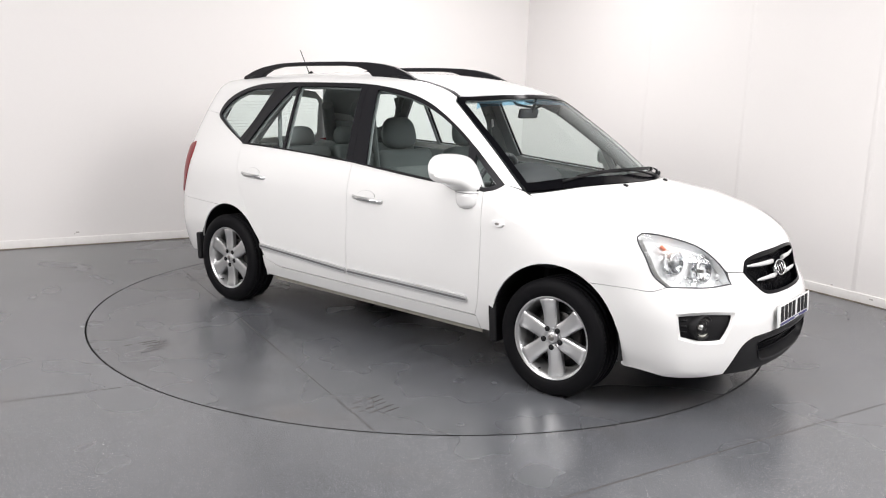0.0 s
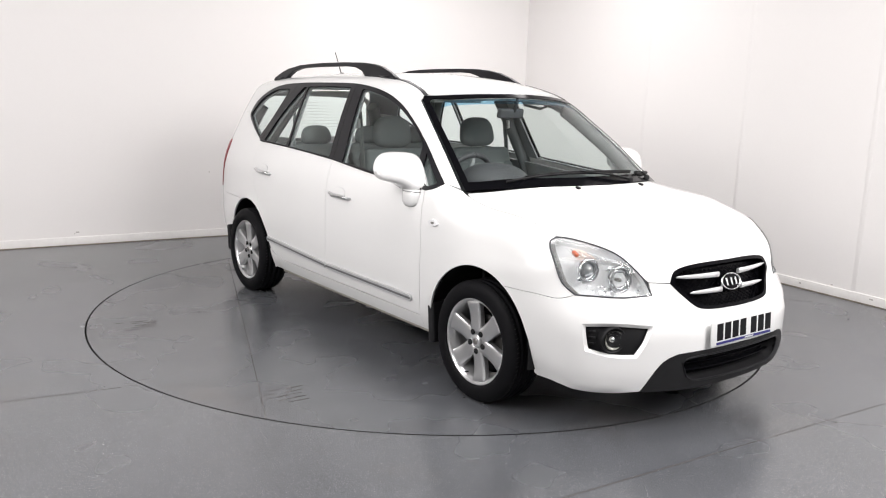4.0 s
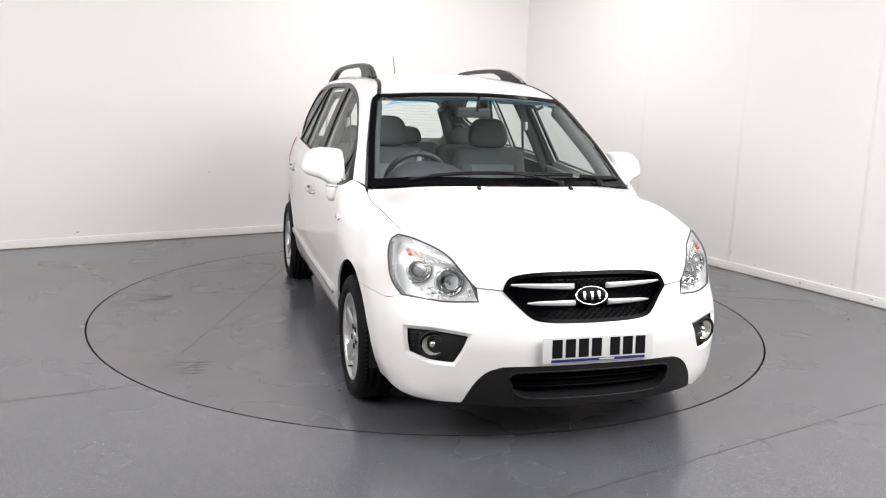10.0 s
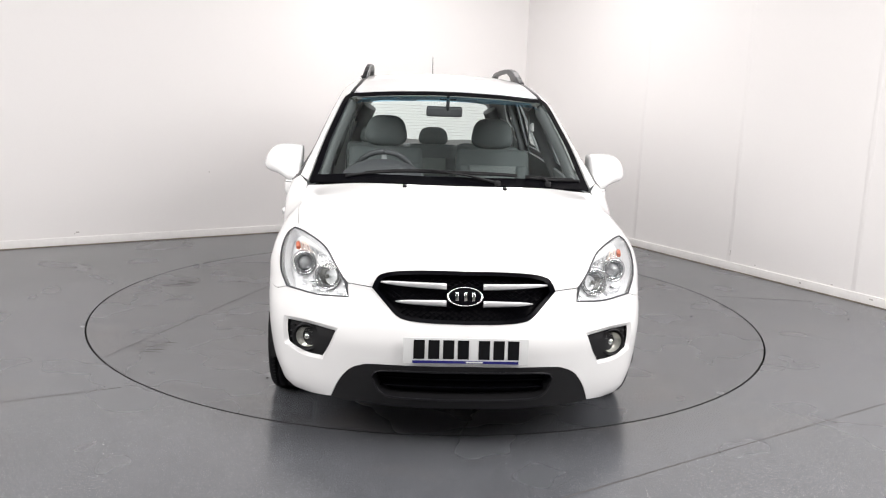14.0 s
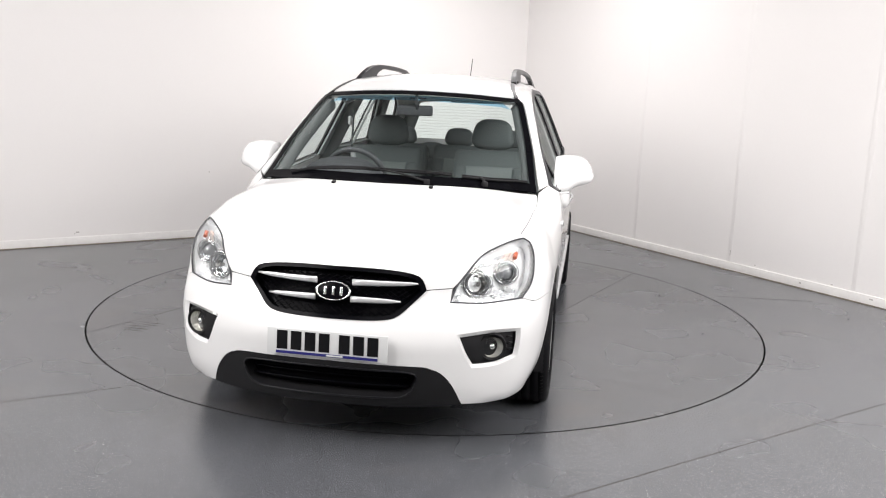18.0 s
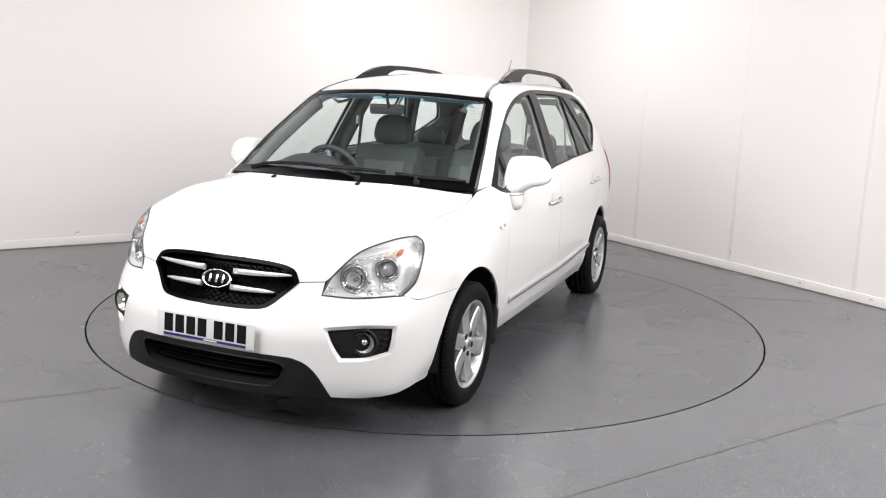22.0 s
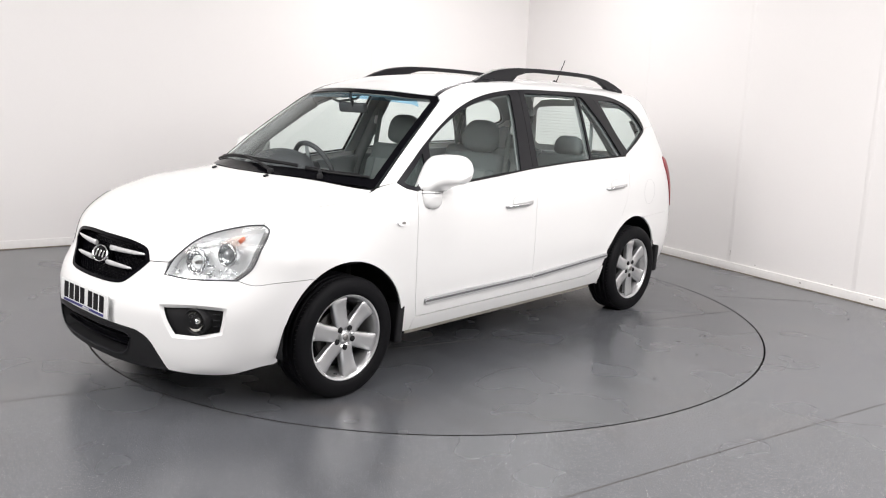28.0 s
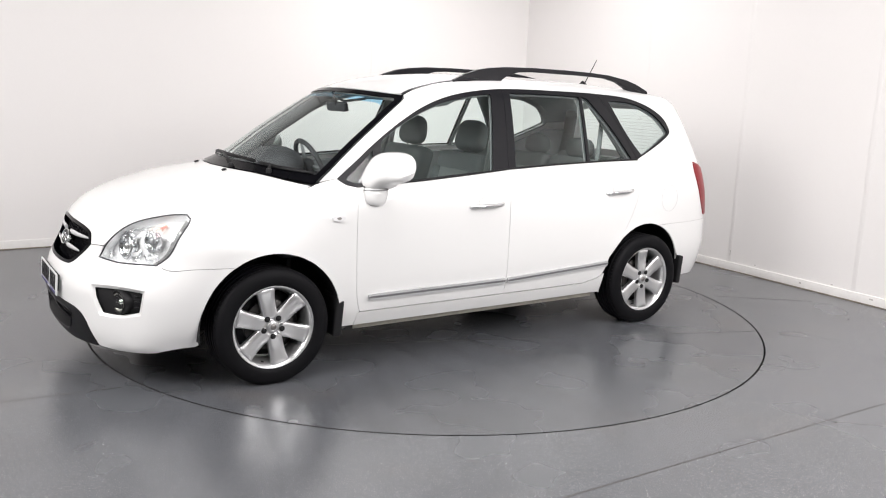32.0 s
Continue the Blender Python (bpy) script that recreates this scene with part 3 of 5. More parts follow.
screen_half = screen_half[np.r_[True, np.linalg.norm(np.diff(screen_half, axis=0), axis=1) > .0025]]
DITCH = run(on_top((.437, .568), (.30, .535), (.10, .510), (-.10, .500), (-.6, .492), (-1.2, .482), (-1.8, .44)))
roof_half = np.vstack([run(on_top(*[(.590 - .47 * y * y, y) for y in (0, .2, .4, .52)] + [(.432, .550)])), DITCH - [0, .006, 0], run(on_top((-1.8, .434), (-1.86, .2), (-1.87, 0)))])
roof_half = roof_half[np.r_[True, np.linalg.norm(np.diff(roof_half, axis=0), axis=1) > .0025]]
roof = part("roof", skin("roof", both_halves(roof_half), flat((0, 0, -1)), step=.05), PAINT, car)
TAIL_EDGE = run(on_side((-1.985, 1.288), (-2.02, 1.18), (-2.05, 1.08), (-2.06, .9), (-2.07, .66)))
frame_rail = two_sided("roof_side", skin("roof_side", loop(run(on_top((1.05, .772), (.75, .700), (.465, .620))), run(on_top((.45, .612), (.440, .590))), DITCH + [0, .004, 0], run(np.vstack([on_top((-1.8, .444)), on_side((-1.93, 1.42), (-1.985, 1.288))])), run(on_side((-1.985, 1.288), (-1.700, 1.288))), LIGHT_TOP, run(np.vstack([on_side((.971, 1.034)), on_top((1.05, .772))]))), SLANT, step=.03, gap=.0006), PAINT)
quarter = two_sided("rear_wing", skin("rear_wing", loop(BELT_QUARTER, run(on_side((-1.700, 1.288), (-1.985, 1.288))), TAIL_EDGE, run(on_side((-2.07, .66), (-1.75, .655), (-1.462, .655))), arch(-WHEEL_X, 107, 48), DOOR_REAR[::-1][14:]), SIDE, step=.03, gap=.0006), PAINT)
rear_bumper = part("rear_bumper", skin("rear_bumper", both_halves(np.vstack([run(np.array([(-2.26, 0, .66), (-2.19, .5, .66), (-2.07, .72, .66), (-1.75, .84, .655), (-1.462, .88, .655)])), arch(-WHEEL_X, 107, 192)[1:], run(np.array([(-1.712, .82, .22), (-1.95, .75, .25), (-2.1, .55, .26), (-2.2, 0, .27)]))])), REAR, step=.05), PAINT, car)
tail_half = np.vstack([run(np.array([(-1.96, 0, 1.49), (-1.92, .30, 1.48), (-1.9, .44, 1.45)])), run(np.vstack([on_side((-1.94, 1.40), (-1.985, 1.288))])), TAIL_EDGE[1:], run(np.array([(-2.07, .72, .664), (-2.19, .5, .664), (-2.26, 0, .664)]))])
REAR_GLASS = both_halves(np.vstack([run(np.array([(-2.0, 0, 1.43), (-1.98, .40, 1.42), (-1.96, .50, 1.40)])), run(np.array([(-1.97, .53, 1.37), (-2.06, .60, 1.10)])), run(np.array([(-2.07, .57, 1.07), (-2.16, 0, 1.05)]))]))
tailgate = part("tailgate", skin("tailgate", both_halves(tail_half), REAR, [REAR_GLASS], step=.05), PAINT, car)
rear_glass = part("rear_window", skin("rear_window", REAR_GLASS, REAR, step=.06, off=-.004, thick=.004), GLASS, tailgate)
windscreen = part("windscreen", skin("windscreen", both_halves(screen_half), OVER, step=.05, off=-.004, thick=.005), SCREEN, car)
rear_glass.visible_shadow = windscreen.visible_shadow = False


# ---- windows and their black frames ----
def ellipse(x, z, a, b, n=28):
    t = np.linspace(0, 2 * math.pi, n, endpoint=False)
    return on_side(*np.stack([x + a * np.cos(t), z + b * np.sin(t)], 1))


def on_front(*yz):
    q = np.array(yz, float)
    return strike(np.stack([np.full(len(q), 4.0), q[:, 0], q[:, 1]], 1), [-1, 0, 0])


def raised(p, d):
    """Points moved off the skin by d."""
    return p + d * outward(p)


def tube_mesh(name, pts, radius, flat=(1, 1)):
    bm, me = tube(pts, radius, 10, flat), bpy.data.meshes.new(name)
    bm.to_mesh(me)
    bm.free()
    return me


def well(name, outline, depth, lift=0.0):
    """The wall that goes inwards from an outline on the skin."""
    n = outward(outline)
    top, low, k = outline + lift * n, outline - depth * n, len(outline)
    return mesh_of(name, np.vstack([top, low]), [(i, (i + 1) % k, k + (i + 1) % k, k + i) for i in range(k)], True)


PANE_FRONT = loop(run(on_side((.722, 1.012), (.695, 1.12), (.668, 1.223))), run(on_side((.650, 1.238), (.535, 1.308), (.360, 1.393), (.184, 1.453), (-.025, 1.493), (-.135, 1.506))), run(on_side((-.148, 1.498), (-.098, 1.28), (-.040, 1.062))), run(on_side((-.05, 1.056), (.099, 1.052), (.47, 1.025), (.722, 1.008))))
PANE_NOSE = loop(run(on_side((.926, 1.036), (.84, 1.096), (.755, 1.156), (.730, 1.178))), run(on_side((.730, 1.178), (.750, 1.10), (.769, 1.020))), run(on_side((.769, 1.018), (.879, 1.013), (.926, 1.030))))
PANE_REAR = loop(run(on_side((-.216, 1.080), (-.26, 1.30), (-.294, 1.508))), run(on_side((-.31, 1.514), (-.60, 1.514), (-.865, 1.506))), run(on_side((-.871, 1.50), (-.84, 1.30), (-.809, 1.100))), run(on_side((-.80, 1.095), (-.5, 1.088), (-.216, 1.076))))
PANE_FIXED = loop(run(on_side((-.893, 1.504), (-.930, 1.500))), run(on_side((-.943, 1.49), (-1.10, 1.30), (-1.220, 1.118))), run(on_side((-1.215, 1.108), (-1.0, 1.104), (-.855, 1.100))), run(on_side((-.832, 1.104), (-.862, 1.30), (-.891, 1.50))))
PANE_QUARTER = loop(run(on_side((-1.140, 1.485), (-1.26, 1.483), (-1.388, 1.468), (-1.550, 1.409), (-1.63, 1.345), (-1.670, 1.290))), run(on_side((-1.665, 1.275), (-1.51, 1.203), (-1.345, 1.135))), run(on_side((-1.328, 1.138), (-1.265, 1.22), (-1.21, 1.31), (-1.133, 1.475))))
POST = run(on_side((-.158, 1.066), (-.200, 1.28), (-.250, 1.537)))
POST_REAR = run(on_side((-1.280, 1.103), (-1.20, 1.27), (-1.115, 1.42), (-1.040, 1.528)))


def top_between(a, b):
    """The upper window line from x = a back to x = b, or forward."""
    p = LIGHT_TOP[::-1] if a > b else LIGHT_TOP
    return p[(p[:, 0] <= max(a, b)) & (p[:, 0] >= min(a, b))]


frame_front = loop(BELT_FRONT, POST, top_between(-.248, .971), LIGHT_NOSE)
frame_rear = loop(BELT_REAR, POST_REAR, top_between(-1.042, -.252), POST[::-1])
frame_quarter = loop(BELT_QUARTER, top_between(-1.70, -1.044), POST_REAR[::-1])
for name, outline, panes, doors in (("front", frame_front, (PANE_FRONT, PANE_NOSE), front_door), ("rear", frame_rear, (PANE_REAR, PANE_FIXED), rear_door), ("quarter", frame_quarter, (PANE_QUARTER,), quarter)):
    two_sided("window_frame", skin("window_frame", outline, SIDE, panes, step=.03, off=.001, thick=.010), SATIN, doors, "satin black window surround")
    two_sided("inner_frame", skin("inner_frame", outline, SIDE, [p for p in panes], step=.04, off=-.022, thick=.012), TRIM, doors, "grey plastic inner pillar trim")
    for p in panes:
        for ob in two_sided("window_pane", skin("window_pane", p, SIDE, step=.06, off=-.006, thick=.004, gap=-.004), GLASS, doors, "lightly green-tinted glass"):
            ob.visible_shadow = False
# thin bright line between the door frames, and rubber along the waist
seal = bpy.data.meshes.new("waist_seal")
bm = tube(raised(np.vstack([BELT_FRONT[2:], BELT_REAR[1:]]), .003), .0055, 8)
bm.to_mesh(seal)
bm.free()
two_sided("waist_seal", seal, BLACK, label="black waist rubber")
two_sided("roof_side_lining", skin("roof_side_lining", loop(run(on_top((1.05, .765), (.75, .70), (.465, .620))), DITCH, run(np.vstack([on_top((-1.8, .474)), on_side((-1.93, 1.42), (-1.985, 1.288))])), run(on_side((-1.985, 1.288), (-1.700, 1.288))), LIGHT_TOP), SLANT, step=.05, off=-.024, thick=.008), TRIM, label="grey plastic pillar trim")
part("headlining", skin("headlining", both_halves(roof_half), flat((0, 0, -1)), step=.08, off=-.028, thick=.010, gap=-.02), LINER, car, "light grey fabric headlining")

hole_half = np.vstack([run(on_top(*[(.640 - .45 * y * y, y) for y in (0, .2, .4, .49)] + [(.488, .560), (.500, .588)])), run(on_top((.508, .590), (.75, .654), (1.02, .714))), run(on_top((1.045, .722), (1.090, .65), (1.155, .52), (1.235, .35), (1.285, .15), (1.292, 0)))])
hole_half = hole_half[np.r_[True, np.linalg.norm(np.diff(hole_half, axis=0), axis=1) > .0025]]
ring_half = np.vstack([run(on_top(*SCREEN_TOP)), run(on_top((.455, .610), (.75, .690), (1.075, .762))), run(on_top((1.09, .752), (1.11, .71), (1.20, .58), (1.300, .38), (1.36, .18), (1.380, 0)))])
ring_half = ring_half[np.r_[True, np.linalg.norm(np.diff(ring_half, axis=0), axis=1) > .0025]]
part("screen_surround", skin("screen_surround", both_halves(ring_half), OVER, [both_halves(hole_half)], step=.04, off=.001, thick=.004), GLOSSY, windscreen, "black printed edge and seal")
band_half = np.vstack([run(on_top(*[(.637 - .45 * y * y, y) for y in (0, .2, .4, .50)])), run(on_top((.566, .558), (.688 - .45 * .25, .50), (.688 - .45 * .16, .4), (.688 - .45 * .04, .2), (.688, 0)))])
ob = part("sun_band", skin("sun_band", both_halves(band_half), OVER, step=.06, off=-.011, thick=.001), SUNBAND, windscreen, "blue tinted sun band")
ob.visible_shadow = False
two_sided("pillar_trim", tube_mesh("pillar_trim", raised(run(on_top((1.06, .735), (.75, .665), (.46, .590))), -.062), .040, (.55, 1.1)), PILLAR, label="grey trim of the windscreen pillar")
two_sided("rear_pillar_trim", tube_mesh("rear_pillar_trim", raised(run(on_side((-1.90, 1.40), (-1.94, 1.22), (-1.97, 1.00))), -.085), .062, (.8, 1.1)), PILLAR, label="grey trim of the rear pillar")
two_sided("centre_pillar_trim", tube_mesh("centre_pillar_trim", raised(run(on_side((-.245, 1.50), (-.205, 1.28), (-.165, 1.05), (-.16, .80))), -.058), .042, (.55, 1.15)), PILLAR, label="grey trim of the centre pillar")
two_sided("third_pillar_trim", tube_mesh("third_pillar_trim", raised(run(on_side((-1.06, 1.49), (-1.16, 1.33), (-1.27, 1.12), (-1.30, .90))), -.058), .042, (.55, 1.15)), PILLAR, label="grey trim of the third pillar")
for k in range(11):
    z = 1.115 + .026 * k
    q = np.array([(-2.4, y, z) for y in np.linspace(-1, 1, 9) * (.56 - .22 * (z - 1.10))])
    part("heater_line", tube(raised(strike(q, [1.0, 0, 0]), -.010), .0008, 4), DULL, rear_glass)

# ---- doors' fittings ----
for doors, x, z, tilt in ((front_door, .033, .862, .006), (rear_door, -1.057, .902, .008)):
    for side, door in zip((1, -1), doors):
        y = float(on_side((x, z))[0, 1])
        grip = tube([(x + .124, y + .002, z - tilt), (x + .105, y + .020, z - tilt), (x + .03, y + .029, z), (x - .05, y + .029, z), (x - .105, y + .020, z + tilt), (x - .124, y + .002, z + tilt)], [.008, .0115, .0125, .0125, .0115, .008], 12, (.62, 1.0))
        bmesh.ops.scale(grip, vec=(1, side, 1), verts=grip.verts)
        if side < 0:
            bmesh.ops.reverse_faces(grip, faces=grip.faces)
        handle = part("door_handle", grip, ALLOY, door, "silver door handle")
        line = tube([(x + .10, y + .0255, z - .002), (x + .03, y + .0350, z + .001), (x - .05, y + .0350, z + .002), (x - .10, y + .0255, z + .006)], .0035, 8)
        bmesh.ops.scale(line, vec=(1, side, 1), verts=line.verts)
        if side < 0:
            bmesh.ops.reverse_faces(line, faces=line.faces)
        part("handle_insert", line, CHROME, handle, "chrome strip")
    cup = skin("handle_cup", ellipse(x - .01, z + .016, .070, .034), SIDE, step=.03, off=.0035, thick=.005)
    two_sided("handle_cup", cup, PAINT, doors)
    # grey arc drawn in for the shade along the cup's upper edge
    arc = raised(on_side(*[(x - .01 + .070 * math.cos(a), z + .016 + .034 * math.sin(a)) for a in np.linspace(.15, math.pi - .15, 17)]), .002)
    two_sided("cup_shade_edge", tube_mesh("cup_shade_edge", arc, .0014), SILVER, doors)
for doors, a, b in ((front_door, (.805, .389), (-.134, .394)), (rear_door, (-.150, .394), (-.985, .430))):
    for name, h, off, material, label in (("side_moulding", .0185, .014, SILVER, "silver-grey rubbing strip"), ("moulding_insert", .0060, .0165, GROOVE, "dark groove of the rubbing strip")):
        tip = .012 if a[0] > 0 or b[0] < -.5 else 0
        pts = loop(run(on_side((a[0] - .012, a[1] + h), ((a[0] + b[0]) / 2, (a[1] + b[1]) / 2 + h), (b[0] + .012, b[1] + h))), run(on_side((b[0] + .002, b[1] + h * .6), (b[0], b[1]), (b[0] + .002, b[1] - h * .6))),
                   run(on_side((b[0] + .012, b[1] - h), ((a[0] + b[0]) / 2, (a[1] + b[1]) / 2 - h), (a[0] - .012, a[1] - h))), run(on_side((a[0] - .002, a[1] - h * .6), (a[0], a[1]), (a[0] - .002, a[1] + h * .6))))
        two_sided(name, skin(name, pts, SIDE, step=.04, off=off, thick=off if h > .01 else .005, gap=.0005), material, doors, label)
two_sided("side_indicator", skin("side_indicator", ellipse(.995, .836, .037, .0175), SIDE, step=.02, off=.010, thick=.010), REFLECTOR, fender, "clear oval side indicator")
two_sided("indicator_bulb", skin("indicator_bulb", ellipse(.995, .836, .014, .008), SIDE, step=.02, off=.012, thick=.003), DULL, fender)
part("fuel_flap", skin("fuel_flap", ellipse(-1.575, .835, .088, .092, 40), SIDE, [ellipse(-1.575, .835, .085, .089, 40)], step=.05, off=.0006, thick=.0005, gap=0), SILVER, quarter[0], "round fuel flap")

# ---- mirrors ----
def bend(u, knots):
    xs, ys = zip(*knots)
    return float(np.interp(u, xs, ys))


def mirror_shell():
    """A housing drawn out sideways: flat above, its lower edge falling inwards to the foot, rounded at the tip."""
    rings, n = [], 32
    for u in np.sin(np.linspace(0, math.pi / 2, 22)):
        up = bend(u, ((0, 1.172), (.2, 1.179), (.5, 1.180), (.7, 1.172), (.82, 1.155), (.92, 1.125), (1, 1.080)))
        low = bend(u, ((0, .975), (.36, .981), (.46, .998), (.62, 1.016), (.85, 1.028), (.95, 1.040), (1, 1.060)))
        deep = max(.22, (1 - u ** 6) ** .45)
        cx = .722 - .052 * u
        ring = []
        for k in range(n):
            c, q = math.cos(2 * math.pi * k / n), math.sin(2 * math.pi * k / n)
            c, q = math.copysign(abs(c) ** .62, c), math.copysign(abs(q) ** (.72 if q > 0 else .72 - .44 * (1 - u)), q)
            ring.append((cx + deep * (.098 if c > 0 else .088) * c - (.012 + .040 * (1 - u)) * q, .836 + .216 * u, (up + low) / 2 + q * (up - low) / 2))
        rings.append(ring)
    verts = [v for r in rings for v in r]
    faces = [(i * n + k, i * n + (k + 1) % n, (i + 1) * n + (k + 1) % n, (i + 1) * n + k) for i in range(len(rings) - 1) for k in range(n)]
    faces += [tuple(range(n))[::-1], tuple(range((len(rings) - 1) * n, len(rings) * n))]
    bm = bmesh.new()
    bm.from_mesh(mesh_of("piece", verts, faces, True))
    bmesh.ops.recalc_face_normals(bm, faces=bm.faces)
    return bm


for side in (1, -1):
    S = Matrix.Diagonal((1, side, 1, 1))
    root = part("door_mirror", mirror_shell(), PAINT, car, "white door mirror housing")
    foot = tube([(.768, .884, .981), (.771, .888, .950), (.774, .891, .920), (.776, .888, .904), (.777, .885, .895)], [.070, .069, .063, .052, .028], 24, (.60, 1.0), (1, 0, 0))
    foot = part("mirror_arm", foot, PAINT, root)
    seam = tube([(.768 + .072 * math.cos(a), .884 + .0445 * math.sin(a), .978) for a in np.linspace(0, 2 * math.pi, 25)], .0022, 5)
    seam = part("mirror_seam", seam, GROOVE, root)
    base = tube([(.84, .845, 1.02), (.80, .862, .99), (.74, .868, .985)], [.02, .03, .025], 10, (.6, 1))
    base = part("mirror_base", base, SATIN, root, "black mirror base")
    pane = prism([(.078 * math.copysign(abs(math.cos(t)) ** .7, math.cos(t)), .056 * math.copysign(abs(math.sin(t)) ** .7, math.sin(t))) for t in np.linspace(0, 2 * math.pi, 32, endpoint=False)], .004, Matrix.Translation((.604, .935, 1.098)) @ pose(0, 0, 0, 90, 0, -97))
    pane = part("mirror_pane", pane, MIRROR, root, "mirror glass")
    if side < 0:
        for ob in (root, foot, seam, base, pane):
            ob.data.transform(S)
            ob.data.flip_normals()

# ---- roof rails, aerial, seams ----
RAIL = [(.062, 1.562), (.050, 1.582), (-.04, 1.620), (-.138, 1.650), (-.24, 1.666), (-.37, 1.676), (-.60, 1.679), (-.85, 1.676), (-1.08, 1.669), (-1.245, 1.659), (-1.41, 1.634), (-1.51, 1.605), (-1.612, 1.562), (-1.615, 1.540), (-1.43, 1.545), (-1.385, 1.580), (-1.32, 1.612), (-1.20, 1.636), (-.98, 1.645), (-.58, 1.651), (-.46, 1.645), (-.365, 1.622), (-.315, 1.590), (-.30, 1.560), (.04, 1.545)]
for side in (1, -1):
    rail = prism(RAIL, .036, Matrix.Translation((0, side * .515 + .018, 0)) @ pose(0, 0, 0, 90), .008)
    for v in rail.verts:
        v.co.y -= side * (v.co.z - 1.56) * .22
    rail = part("roof_rail", rail, SATIN, car, "satin black roof rail")
    for x in (-.05, -1.50):
        y = .515
        cap = tube([(*on_top((x + d, side * y))[0][:2], on_top((x + d, side * y))[0][2] + .004) for d in (.09, 0, -.09)], [.012, .026, .012], 10, (1, .5))
        part("rail_foot", cap, SATIN, rail)
strip = DITCH[DITCH[:, 0] > -.02]
two_sided("roof_seal", skin("roof_seal", loop(strip + [0, .012, 0], (strip - [0, .012, 0])[::-1]), flat((0, 0, -1)), step=.05, off=.003, thick=.006, gap=0), SATIN, label="black roof joint moulding")
strip = DITCH[DITCH[:, 0] < 0]
two_sided("roof_joint", skin("roof_joint", loop(strip + [0, .005, 0], (strip - [0, .005, 0])[::-1]), flat((0, 0, -1)), step=.05, off=-.002, thick=.004, gap=0), BLACK)
aerial = part("aerial", tube([(-1.49, 0, 1.595), (-1.53, 0, 1.660), (-1.603, 0, 1.782)], [.0045, .0035, .0028], 8), BLACK, car, "thin black roof aerial")
part("aerial_base", tube([(-1.445, 0, 1.590), (-1.475, 0, 1.607), (-1.515, 0, 1.592)], [.012, .018, .008], 10), BLACK, aerial)

# ---- wipers and washers ----
for y in (.253, -.253):
    p = raised(on_top((1.389, y)), .004)[0]
    part("washer_nozzle", box((.026, .020, .012), tuple(p), (0, 14, 0), .005), BLACK, car, "small black washer nozzle")


def wiper(pivot, elbow, tips):
    root_at, mid = raised(on_top(pivot), .012)[0], raised(on_top(elbow), .020)[0]
    blade = raised(run(on_top(*tips), .05), .009)
    arm = part("wiper", tube([root_at, (root_at * .6 + mid * .4) + [0, 0, .008], mid], [.013, .009, .006], 8, (1, .6)), BLACK, car, "black wiper arm and blade")
    part("wiper_blade", tube(blade, .008, 6, (.6, 1)), BLACK, arm)
    part("wiper_spine", tube(blade[::3] + [0, 0, .009] if len(blade) > 5 else blade + [0, 0, .009], .0045, 6), BLACK, arm)
    part("wiper_cap", lathe([(0, .012), (.014, .010), (.017, 0), (.016, -.015)], 16, axis="Z"), BLACK, arm).location = tuple(root_at)


wiper((1.335, .22), (1.262, -.12), [(1.235, .33), (1.275, .05), (1.245, -.25), (1.165, -.56)])
wiper((1.22, .50), (1.195, .47), [(1.225, .38), (1.17, .52), (1.055, .705)])
part("cowl", skin("cowl", both_halves(np.vstack([run(on_top((1.40, 0), (1.375, .20), (1.315, .40), (1.215, .60), (1.105, .745))), run(on_top((1.03, .70), (1.155, .52), (1.25, .30), (1.29, 0)))])), OVER, step=.06, off=-.03, thick=.01), BLACK, car, "black plastic scuttle panel")

